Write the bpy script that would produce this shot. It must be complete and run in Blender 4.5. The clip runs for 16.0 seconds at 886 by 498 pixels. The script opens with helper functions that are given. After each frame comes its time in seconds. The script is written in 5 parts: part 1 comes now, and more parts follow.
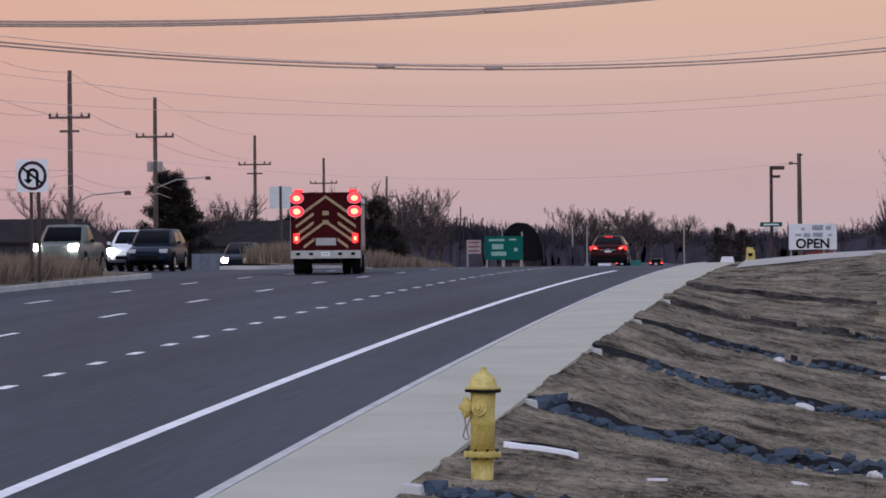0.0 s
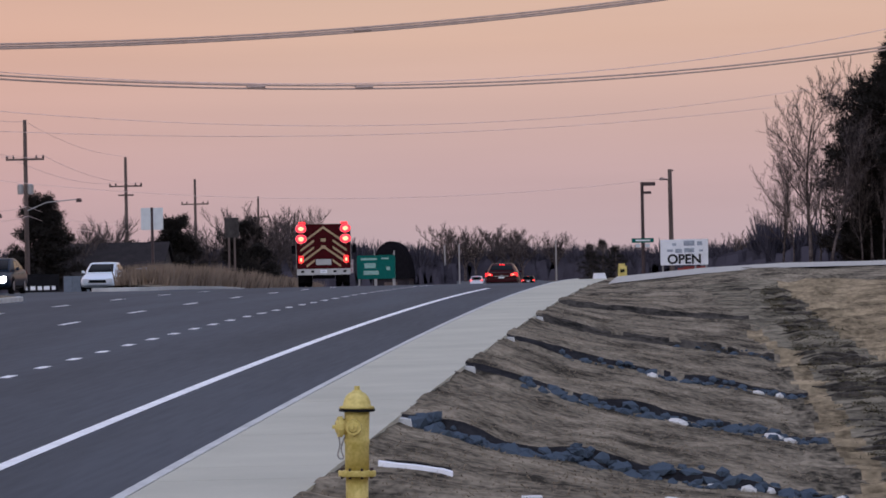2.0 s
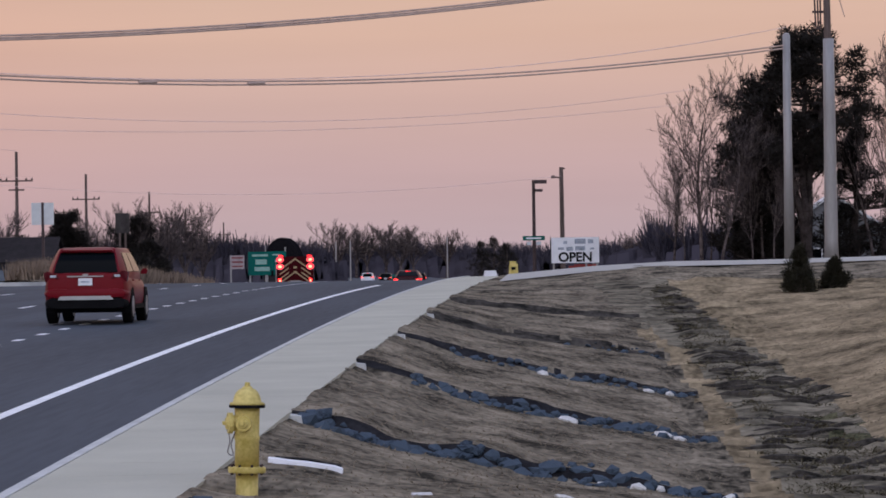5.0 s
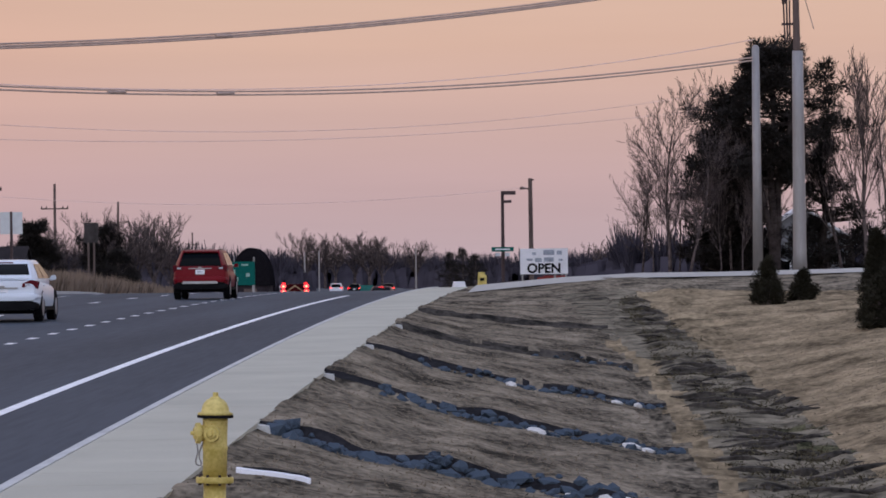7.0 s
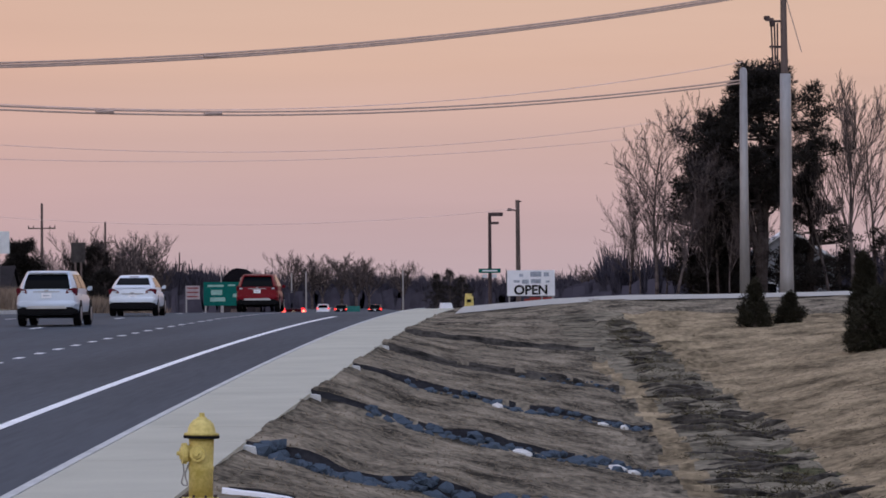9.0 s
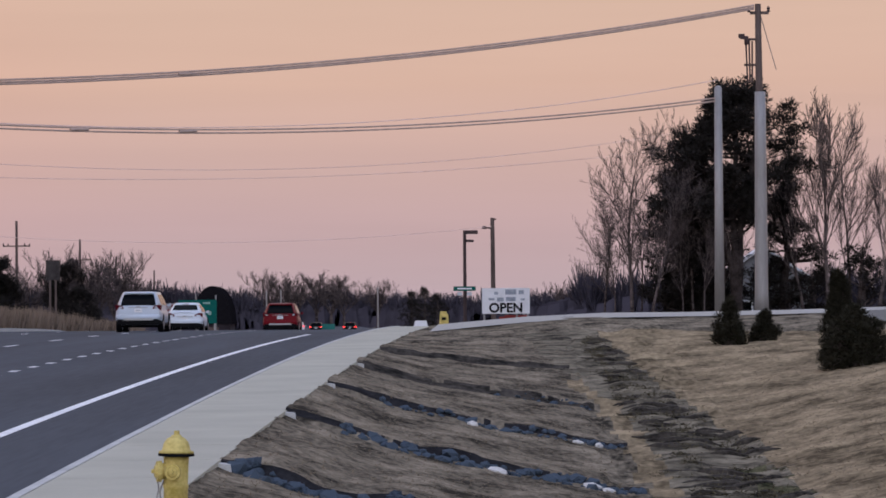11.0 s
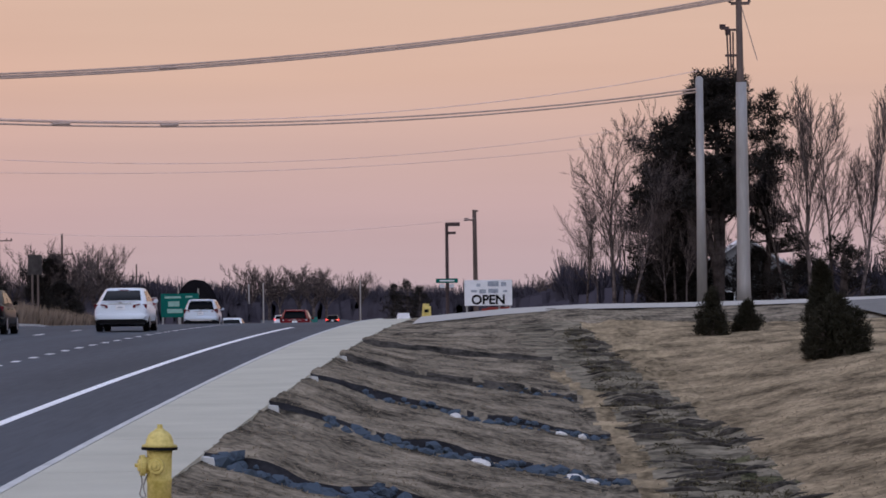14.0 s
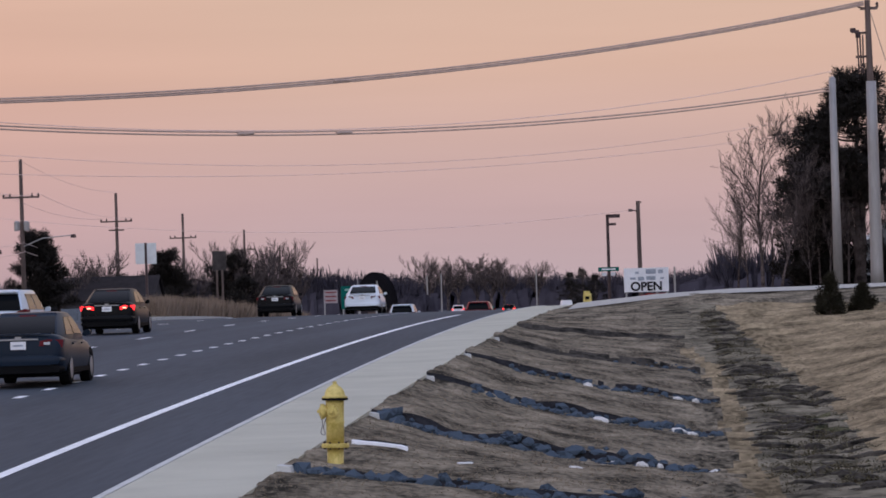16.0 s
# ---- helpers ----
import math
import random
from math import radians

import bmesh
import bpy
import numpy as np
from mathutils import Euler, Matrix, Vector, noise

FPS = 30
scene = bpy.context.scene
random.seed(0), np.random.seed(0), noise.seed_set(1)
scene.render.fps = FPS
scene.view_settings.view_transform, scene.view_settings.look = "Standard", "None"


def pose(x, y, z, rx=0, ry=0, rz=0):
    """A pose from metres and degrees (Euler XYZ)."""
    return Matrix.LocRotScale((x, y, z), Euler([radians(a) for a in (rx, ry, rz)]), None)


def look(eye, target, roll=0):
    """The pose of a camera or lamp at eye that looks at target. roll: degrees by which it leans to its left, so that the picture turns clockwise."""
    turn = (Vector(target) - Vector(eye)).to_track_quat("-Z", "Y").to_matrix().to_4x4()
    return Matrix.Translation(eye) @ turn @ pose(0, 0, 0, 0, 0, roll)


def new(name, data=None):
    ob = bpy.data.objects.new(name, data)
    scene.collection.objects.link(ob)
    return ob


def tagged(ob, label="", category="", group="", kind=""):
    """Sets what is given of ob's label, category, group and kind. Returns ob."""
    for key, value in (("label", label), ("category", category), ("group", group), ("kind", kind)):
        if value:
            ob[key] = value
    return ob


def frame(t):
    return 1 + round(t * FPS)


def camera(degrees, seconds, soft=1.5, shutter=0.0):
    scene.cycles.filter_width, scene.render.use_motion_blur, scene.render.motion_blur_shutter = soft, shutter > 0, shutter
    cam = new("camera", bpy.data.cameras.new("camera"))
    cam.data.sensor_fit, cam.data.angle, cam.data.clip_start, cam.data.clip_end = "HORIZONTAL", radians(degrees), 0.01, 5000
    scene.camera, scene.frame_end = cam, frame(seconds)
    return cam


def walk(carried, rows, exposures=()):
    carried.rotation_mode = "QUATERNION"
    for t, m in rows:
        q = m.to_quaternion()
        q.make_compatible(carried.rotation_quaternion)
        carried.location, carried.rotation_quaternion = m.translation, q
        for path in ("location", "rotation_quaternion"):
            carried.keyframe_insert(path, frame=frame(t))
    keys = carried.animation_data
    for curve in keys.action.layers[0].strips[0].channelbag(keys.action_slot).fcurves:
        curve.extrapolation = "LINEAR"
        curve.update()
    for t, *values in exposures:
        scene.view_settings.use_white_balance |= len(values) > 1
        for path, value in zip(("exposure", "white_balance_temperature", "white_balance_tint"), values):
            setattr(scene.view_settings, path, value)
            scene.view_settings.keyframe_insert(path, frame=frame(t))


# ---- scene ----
# x to the right of the road, y along it, z up; the eye stands beside the pavement
EYE = (0.0, 0.0, 3.21)
cam = camera(11.936, 16.0, soft=1.7)
AIM = [  # seconds, turn to the right, tilt up, lean
    (0.0, -5.233, 0.069, -0.500),
    (0.5, -4.639, 0.157, -0.628),
    (1.0, -4.191, 0.264, -0.871),
    (1.5, -3.845, 0.312, -1.057),
    (2.0, -3.502, 0.300, -1.150),
    (2.5, -3.154, 0.259, -1.141),
    (3.0, -2.863, 0.226, -1.073),
    (3.5, -2.626, 0.203, -0.988),
    (4.0, -2.414, 0.212, -0.955),
    (4.5, -2.215, 0.226, -0.902),
    (7.0, -1.608, 0.374, -0.640),
    (7.5, -1.633, 0.504, -0.567),
    (8.0, -1.617, 0.600, -0.438),
    (8.5, -1.559, 0.635, -0.388),
    (9.0, -1.431, 0.660, -0.395),
    (9.5, -1.271, 0.738, -0.351),
    (10.0, -1.135, 0.846, -0.340),
    (12.5, -1.010, 0.914, -0.482),
    (13.0, -0.838, 0.835, -0.500),
    (13.5, -0.758, 0.791, -0.530),
    (14.0, -0.850, 0.791, -0.727),
    (14.5, -1.096, 0.801, -0.873),
    (15.0, -1.543, 0.756, -0.907),
    (15.5, -2.183, 0.666, -0.862),
]
PULL = [  # the end of the shot: the eye is drawn back; seconds, turn, tilt, lean, eye
    (15.6, -2.31, 0.660, -0.87, EYE), (15.7, -2.56, 0.668, -1.10, (0.33, -3.8, 3.19)), (15.8, -2.80, 0.676, -1.32, (0.66, -7.6, 3.18)),
    (15.9, -3.04, 0.682, -1.54, (0.98, -11.3, 3.16)), (16.0, -3.287, 0.698, -1.753, (1.30, -14.6, 3.14))]


def aim(turn, tilt, lean, eye=EYE):
    return Matrix.Translation(eye) @ pose(0, 0, 0, 0, 0, -turn) @ pose(0, 0, 0, 90 + tilt) @ pose(0, 0, 0, 0, 0, lean)


walk(cam, [(r[0], aim(*r[1:])) for r in AIM + PULL])

# ---- world and sun ----
world = bpy.data.worlds.new("dusk_sky")
scene.world = world
world.use_nodes = True
wn, wl = world.node_tree.nodes, world.node_tree.links
bg = wn["Background"]
bg.inputs["Strength"].default_value = 1.0
co = wn.new("ShaderNodeTexCoord")
sep = wn.new("ShaderNodeSeparateXYZ")
wl.new(co.outputs["Generated"], sep.inputs[0])
ramp = wn.new("ShaderNodeValToRGB")
wl.new(sep.outputs["Z"], ramp.inputs[0])
warm = wn.new("ShaderNodeMapRange")  # the afterglow is warmer to the west
warm.inputs["From Min"].default_value, warm.inputs["From Max"].default_value = -0.20, -0.09
warm.inputs["To Min"].default_value, warm.inputs["To Max"].default_value = 1.0, 0.0
wl.new(sep.outputs["X"], warm.inputs["Value"])
tone = wn.new("ShaderNodeMixRGB")
tone.blend_type = "MULTIPLY"
tone.inputs["Color2"].default_value = (1.03, 0.93, 0.93, 1)
wl.new(warm.outputs[0], tone.inputs["Fac"])
wl.new(ramp.outputs[0], tone.inputs["Color1"])
east = wn.new("ShaderNodeMapRange")  # the sky away from the sunset is bluer and dimmer
east.inputs["From Min"].default_value, east.inputs["From Max"].default_value = 0.25, -0.5
wl.new(sep.outputs["Y"], east.inputs["Value"])
cool = wn.new("ShaderNodeMixRGB")
cool.blend_type = "MULTIPLY"
cool.inputs["Color2"].default_value = (0.50, 0.66, 0.95, 1)
wl.new(east.outputs[0], cool.inputs["Fac"])
haze_map, haze, thin = wn.new("ShaderNodeMapping"), wn.new("ShaderNodeTexNoise"), wn.new("ShaderNodeMapRange")
haze_map.inputs["Scale"].default_value = (5, 5, 75)  # thin streaks of high cloud
haze.inputs["Scale"].default_value, haze.inputs["Detail"].default_value = 1.0, 4
thin.inputs["From Min"].default_value, thin.inputs["From Max"].default_value = 0.3, 0.7
thin.inputs["To Min"].default_value, thin.inputs["To Max"].default_value = 0.965, 1.035
wl.new(co.outputs["Generated"], haze_map.inputs["Vector"])
wl.new(haze_map.outputs[0], haze.inputs["Vector"])
wl.new(haze.outputs[0], thin.inputs["Value"])
streak = wn.new("ShaderNodeVectorMath")
streak.operation = "MULTIPLY"
wl.new(tone.outputs[0], streak.inputs[0])
wl.new(thin.outputs[0], streak.inputs[1])
wl.new(streak.outputs[0], cool.inputs["Color1"])
wl.new(cool.outputs[0], bg.inputs["Color"])
cr = ramp.color_ramp
cr.elements[0].position, cr.elements[0].color = 0.0, (0.48, 0.37, 0.41, 1)
cr.elements[1].position, cr.elements[1].color = 1.0, (0.47, 0.57, 0.86, 1)
for p, c in ((0.022, (0.57, 0.395, 0.40)), (0.055, (0.69, 0.455, 0.365)), (0.10, (0.73, 0.52, 0.405)), (0.18, (0.72, 0.58, 0.50)), (0.4, (0.60, 0.63, 0.80))):
    e = cr.elements.new(p)
    e.color = (*c, 1)

glow = bpy.data.lights.new("rear_fill", "SUN")  # added soft fill from behind the viewer, brightens faces turned to the camera
glow.energy, glow.angle, glow.color = 1.6, radians(110), (1.0, 0.945, 0.905)
new("rear_fill", glow).matrix_basis = look((0, 0, 60), (10, 60, 38))

# ---- the lie of the land ----
XS, XK, XE, X1, X2, X3, XM = -3.77, -5.58, -7.70, -11.40, -15.30, -19.24, -22.6
ROAD = [(190, 2.622), (210, 2.50), (245, 1.90), (270, 1.40), (300, 0.80), (350, 0.10), (420, -0.6), (470, -1.6), (520, -0.4), (560, 0.55), (700, 1.0), (1000, 1.3), (4000, 1.5)]
ZD = [(-60, -1.6), (0, -0.2), (20, 0.2), (40, 0.55), (55, 0.7), (70, 0.8), (90, 1.36), (110, 2.0), (130, 2.85), (145, 3.1), (200, 3.1)]
ZB = [(-60, -1.0), (0, 0.8), (60, 1.45), (100, 2.05), (115, 2.4), (128, 2.65), (142, 3.12), (200, 3.1)]
CHECKS = [37.2, 52.0, 66.5, 80.5, 95.0, 110.0, 124.0]


def lerp(x, knots):
    return float(np.interp(x, [k[0] for k in knots], [k[1] for k in knots]))


def zr(y):
    """Height of the road along its length."""
    return 0.029 * y - 0.00008 * y * y if y < 190 else lerp(y, ROAD)


def bend(y):
    """The road turns gently aside beyond its crest."""
    return -0.00007 * (min(y, 700) - 200) ** 2 - (0.07 * (y - 700) if y > 700 else 0) if y > 200 else 0.0


def hump(x, y):
    """Each bay of turf stands a little proud over the trench before it."""
    for a, b in zip(CHECKS, CHECKS[1:]):
        if a <= y < b:
            k = (y - a) / (b - a)
            up = min(1, max(0, (y - a + 0.14 * noise.noise(Vector((x * 1.7, a, 8)))) / 0.3)) * (1 - k) ** 1.3
            side = max(0.0, min(1, (2.0 - x) / 1.8)) * min(1, (x - XS + 0.25) / 0.5)
            rag = 0.85 + 0.5 * noise.noise(Vector((x * 1.1, a, 3)))
            return ((0.12 if a < 40 else 0.19) * up * rag - 0.05) * side
    return 0.0


def zg(x, y):
    """Height of the grass on the side of the pavement."""
    ze = zr(y) + 0.15
    d, b = lerp(y, ZD), lerp(y, ZB)
    k = lerp(y, [(38, 0.1), (44, 0.25), (52, 1), (95, 1), (130, 0)])  # a steeper shoulder beside the pavement
    z = lerp(x, [(XS, ze), (-3.2, ze - 0.03), (1.6, d), (3.9, d), (8.5, b), (16, b + 0.25), (40, b + 0.6)])
    z -= 0.38 * k * (1 - math.exp(min(0, XS - x) / 1.1)) * min(1, max(0, (8.5 - x) / 4.6))
    if y > 200:
        z = z + (zr(y) - 0.3 - z) * min(1, (y - 200) / 60)
    return z


def turf(x, y):
    z = zg(x, y) + hump(x, y)
    z -= 0.12 * math.exp(-((x + 3.31) ** 2 + (y - 40) ** 2 * 0.5) / 0.25)
    p = Vector((x, y * 0.45, 0))
    z += 0.05 * noise.noise(p * 0.9) + 0.025 * noise.noise(p * 2.6) + 0.012 * noise.noise(p * 6.0)
    if 1.4 < x < 4.2 and y < 135:
        z += 0.16 * (noise.noise(Vector((x * 0.45, y * 0.8, 4))) + 0.7 * noise.noise(Vector((x * 1.4, y * 1.9, 9))))
    return z


# ---- materials ----
MATS = {}
MATTE = {"mossy_sod", "clods_and_row_shade", "dormant_turf", "ditch_turf", "straw_bank", "dark_riprap", "trench_soil_shade", "pine_needles", "evergreen_shrub", "dry_reed", "far_woods", "dead_blades", "grey_bark", "tyre_rubber", "black_trim", "black_paint"}


def mat(name, color, rough=0.8, metal=0.0, glow=0.0, vary=0.18, scale=3.0, fine=40.0, bump=0.0, tint=None, coat=0.0, island=0.0, stretch=(1, 1, 1), random_ob=0.0, spec=0.12):
    """A surface with broad stains and fine grain, at real-world size."""
    if name in MATS:
        return MATS[name]
    m = bpy.data.materials.new(name)
    m.use_nodes = True
    n, l = m.node_tree.nodes, m.node_tree.links
    b = n["Principled BSDF"]
    b.inputs["Roughness"].default_value = rough
    b.inputs["Metallic"].default_value = metal
    b.inputs["Coat Weight"].default_value = coat
    b.inputs["Specular IOR Level"].default_value = 0.02 if name in MATTE else spec
    if glow:
        b.inputs["Base Color"].default_value = (*color, 1)
        b.inputs["Emission Color"].default_value = (*color, 1)
        b.inputs["Emission Strength"].default_value = glow
        MATS[name] = m
        return m
    co = n.new("ShaderNodeTexCoord")
    mp = n.new("ShaderNodeMapping")
    mp.inputs["Scale"].default_value = stretch
    l.new(co.outputs["Object"], mp.inputs["Vector"])
    big, small = n.new("ShaderNodeTexNoise"), n.new("ShaderNodeTexNoise")
    for t, sc in ((big, scale), (small, fine)):
        t.inputs["Scale"].default_value = sc
        t.inputs["Detail"].default_value = 4
        l.new(mp.outputs[0], t.inputs["Vector"])
    add = n.new("ShaderNodeMath")
    add.operation = "MULTIPLY_ADD"
    l.new(small.outputs[0], add.inputs[0])
    add.inputs[1].default_value = 0.6
    l.new(big.outputs[0], add.inputs[2])
    value = add.outputs[0]
    for amount, kind, socket in ((island, "ShaderNodeNewGeometry", "Random Per Island"), (random_ob, "ShaderNodeObjectInfo", "Random")):
        if amount:
            g, more = n.new(kind), n.new("ShaderNodeMath")
            more.operation = "MULTIPLY_ADD"
            l.new(g.outputs[socket], more.inputs[0])
            more.inputs[1].default_value = amount
            l.new(value, more.inputs[2])
            value = more.outputs[0]
    ramp = n.new("ShaderNodeValToRGB")
    l.new(value, ramp.inputs[0])
    other = tint or color
    e = ramp.color_ramp.elements
    e[0].position, e[1].position = 0.60, 1.0 + 0.8 * (island + random_ob)
    e[0].color = (*[max(0, c * (1 - vary)) for c in color], 1)
    e[1].color = (*[min(1, c * (1 + vary)) for c in other], 1)
    l.new(ramp.outputs[0], b.inputs["Base Color"])
    if bump:
        bp = n.new("ShaderNodeBump")
        bp.inputs["Strength"].default_value = 0.6
        bp.inputs["Distance"].default_value = bump
        l.new(small.outputs[0], bp.inputs["Height"])
        l.new(bp.outputs[0], b.inputs["Normal"])
    MATS[name] = m
    return m


GRASS = mat("dormant_turf", (0.074, 0.065, 0.050), 0.95, vary=0.6, scale=1.0, fine=8, bump=0.06, tint=(0.185, 0.154, 0.112), stretch=(1, 0.45, 1))
SOD = mat("ditch_turf", (0.062, 0.056, 0.042), 0.95, vary=0.6, scale=1.6, fine=8, bump=0.07, tint=(0.170, 0.146, 0.106), stretch=(0.5, 0.7, 1))
MOSS = mat("mossy_sod", (0.034, 0.036, 0.018), 0.95, vary=0.5, scale=2, fine=9, bump=0.05, tint=(0.095, 0.090, 0.050))
# Sod rolls, and the painted shadow lines of the upper checks.
CLOD_SHADE = mat("clods_and_row_shade", (0.026, 0.024, 0.021), 0.95, vary=0.5, scale=2, fine=10, bump=0.05, tint=(0.06, 0.052, 0.044))
STRAW = mat("straw_bank", (0.150, 0.115, 0.070), 0.95, vary=0.45, scale=0.8, fine=6, bump=0.05, tint=(0.275, 0.212, 0.132), stretch=(1, 0.5, 1))
ASPHALT = mat("asphalt", (0.052, 0.061, 0.075), 0.75, vary=0.22, scale=0.55, fine=9, stretch=(1, 0.05, 1), spec=0.1)
CONCRETE = mat("pavement_concrete", (0.470, 0.450, 0.365), 0.85, vary=0.09, scale=0.5, fine=50, bump=0.003, random_ob=0.02)
KERB = mat("kerb_concrete", (0.52, 0.52, 0.50), 0.85, vary=0.15, scale=1.5, fine=40)
LINE = mat("line_paint", (0.85, 0.85, 0.85), 0.6, vary=0.12, scale=2, fine=30)
# Soil darkened to carry the shade beneath and between the rocks.
DIRT_SHADE = mat("trench_soil_shade", (0.022, 0.021, 0.023), 0.95, vary=0.4, scale=3, fine=15)
ROCK = mat("dark_riprap", (0.013, 0.018, 0.025), 0.8, vary=0.5, scale=4, fine=20, bump=0.01, tint=(0.046, 0.060, 0.078), random_ob=0.8)
PALE = mat("pale_stone", (0.62, 0.60, 0.57), 0.8, vary=0.12, scale=6, fine=30)
YELLOW = mat("yellow_enamel", (0.53, 0.41, 0.095), 0.5, vary=0.16, scale=5, fine=30, bump=0.002, tint=(0.62, 0.50, 0.17), spec=0.3)
WOOD = mat("weathered_wood", (0.12, 0.09, 0.08), 0.9, vary=0.3, scale=2, fine=25, stretch=(1, 1, 0.1))
STEEL = mat("galvanised_steel", (0.33, 0.315, 0.305), 0.5, 0.35, vary=0.12, scale=1, fine=12, stretch=(1, 1, 0.2))
DARKSTEEL = mat("bronze_steel", (0.07, 0.05, 0.05), 0.55, 0.3, vary=0.2)
WHITE = mat("white_panel", (0.78, 0.78, 0.80), 0.5, vary=0.06, scale=2, fine=10)
BLACK = mat("black_paint", (0.012, 0.012, 0.014), 0.5, vary=0.2)
GREEN = mat("sign_green", (0.0, 0.105, 0.085), 0.4, vary=0.1)
BARK = mat("grey_bark", (0.052, 0.042, 0.042), 0.95, vary=0.35, scale=2, fine=20, tint=(0.12, 0.095, 0.09))
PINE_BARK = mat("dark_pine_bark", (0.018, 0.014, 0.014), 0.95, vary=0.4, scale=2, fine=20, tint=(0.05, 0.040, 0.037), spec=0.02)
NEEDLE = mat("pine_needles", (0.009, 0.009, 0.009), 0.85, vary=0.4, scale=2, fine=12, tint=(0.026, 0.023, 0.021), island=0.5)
SHRUB = mat("evergreen_shrub", (0.018, 0.022, 0.014), 0.85, vary=0.4, scale=3, fine=14, tint=(0.030, 0.028, 0.02), island=0.5)
REED = mat("dry_reed", (0.080, 0.063, 0.050), 0.95, vary=0.4, scale=0.4, fine=4, tint=(0.175, 0.132, 0.100), island=0.4)
WOODS = mat("far_woods", (0.039, 0.036, 0.048), 0.95, vary=0.25, scale=0.05, fine=0.4, tint=(0.058, 0.052, 0.066), island=0.3)
RUBBER = mat("tyre_rubber", (0.012, 0.012, 0.013), 0.85, vary=0.2)
RIM = mat("alloy_rim", (0.35, 0.35, 0.36), 0.35, 0.8, vary=0.1)
GLASS = mat("car_glass", (0.002, 0.0025, 0.003), 0.06, vary=0.1, spec=0.06)
# Cable and wire colours are paled toward the sky to imitate haze.
CABLE = mat("sky_tinted_sheath", (0.50, 0.37, 0.31), 0.8, vary=0.1)
THINWIRE = mat("sky_tinted_wire", (0.75, 0.58, 0.54), 0.7, vary=0.1)
TAIL = mat("tail_lens", (0.12, 0.012, 0.018), 0.2, vary=0.1, spec=0.3)
TAIL_ON = mat("lit_tail_lens", (1.0, 0.025, 0.03), glow=2.2)
CORE_ON = mat("lit_lamp_core", (1.0, 0.30, 0.20), glow=3)
BEACON = mat("lit_beacon_halo", (1.0, 0.022, 0.04), glow=2.6)
BEACON_CORE = mat("lit_beacon_core", (1.0, 0.26, 0.14), glow=3.2)
HEAD_ON = mat("lit_headlamp", (1.0, 0.96, 0.92), glow=30)
PALETRIM = mat("pale_trim", (0.45, 0.44, 0.42), 0.4, vary=0.1)
LENS = mat("clear_lens", (0.5, 0.52, 0.55), 0.1, vary=0.05)
TRIMB = mat("black_trim", (0.009, 0.009, 0.010), 0.6, vary=0.2)
RED_T = mat("engine_red", (0.045, 0.002, 0.004), 0.4, vary=0.2, coat=0.03, spec=0.05)
LIME = mat("reflective_tan", (0.38, 0.27, 0.16), 0.4, vary=0.1)


# ---- building blocks ----
class Mb:
    """Gathers verts and faces of one mesh."""

    def __init__(self):
        self.v, self.f = [], []

    def box(self, c, s, turn=0.0, taper=1.0):
        n = len(self.v)
        ct, st = math.cos(turn), math.sin(turn)
        for dz in (-0.5, 0.5):
            k = 1.0 if dz < 0 else taper
            for dx, dy in ((-0.5, -0.5), (0.5, -0.5), (0.5, 0.5), (-0.5, 0.5)):
                x, y = dx * s[0] * k, dy * s[1] * k
                self.v.append((c[0] + x * ct - y * st, c[1] + x * st + y * ct, c[2] + dz * s[2]))
        self.f += [tuple(n + i for i in q) for q in ((3, 2, 1, 0), (4, 5, 6, 7), (0, 1, 5, 4), (1, 2, 6, 5), (2, 3, 7, 6), (3, 0, 4, 7))]
        return self

    def rings(self, rings, cap=True):
        n, k = len(self.v), len(rings[0])
        for r in rings:
            self.v += [tuple(p) for p in r]
        for j in range(len(rings) - 1):
            a, b = n + j * k, n + (j + 1) * k
            self.f += [(a + i, a + (i + 1) % k, b + (i + 1) % k, b + i) for i in range(k)]
        if cap:
            self.f.append(tuple(n + i for i in reversed(range(k))))
            self.f.append(tuple(n + (len(rings) - 1) * k + i for i in range(k)))
        return self

    def tube(self, p0, p1, r0, r1=None, n=8, cap=True):
        r1 = r0 if r1 is None else r1
        p0, p1 = Vector(p0), Vector(p1)
        d = (p1 - p0).normalized()
        u = d.orthogonal().normalized()
        w = d.cross(u)
        cs = [u * math.cos(2 * math.pi * i / n) + w * math.sin(2 * math.pi * i / n) for i in range(n)]
        return self.rings([[p0 + c * r0 for c in cs], [p1 + c * r1 for c in cs]], cap)

    def turned(self, profile, n=20, at=(0, 0, 0)):
        """A solid of revolution round z, from (radius, height) pairs."""
        return self.rings([[(at[0] + r * math.cos(2 * math.pi * i / n), at[1] + r * math.sin(2 * math.pi * i / n), at[2] + z) for i in range(n)] for r, z in profile])

    def mesh(self, name, material, smooth=False):
        me = bpy.data.meshes.new(name)
        me.from_pydata(self.v, [], self.f)
        me.materials.append(material)
        if smooth:
            me.polygons.foreach_set("use_smooth", [True] * len(me.polygons))
        me.update()
        return me


def part(name, mb, material, parent, label="", smooth=False, at=None):
    ob = new(name, mb if isinstance(mb, bpy.types.Mesh) else mb.mesh(name, material, smooth))
    ob.parent = parent
    if at is not None:
        ob.matrix_basis = at
    return tagged(ob, label)


def thing(name, m, label, category, group="", kind=""):
    ob = new(name)
    ob.empty_display_size = 0.2
    ob.matrix_basis = m
    return tagged(ob, label, category, group, kind)


def solid(name, mb, material, label, category, m=None, group="", kind="", smooth=False):
    ob = new(name, mb.mesh(name, material, smooth))
    if m is not None:
        ob.matrix_basis = m
    return tagged(ob, label, category, group, kind)


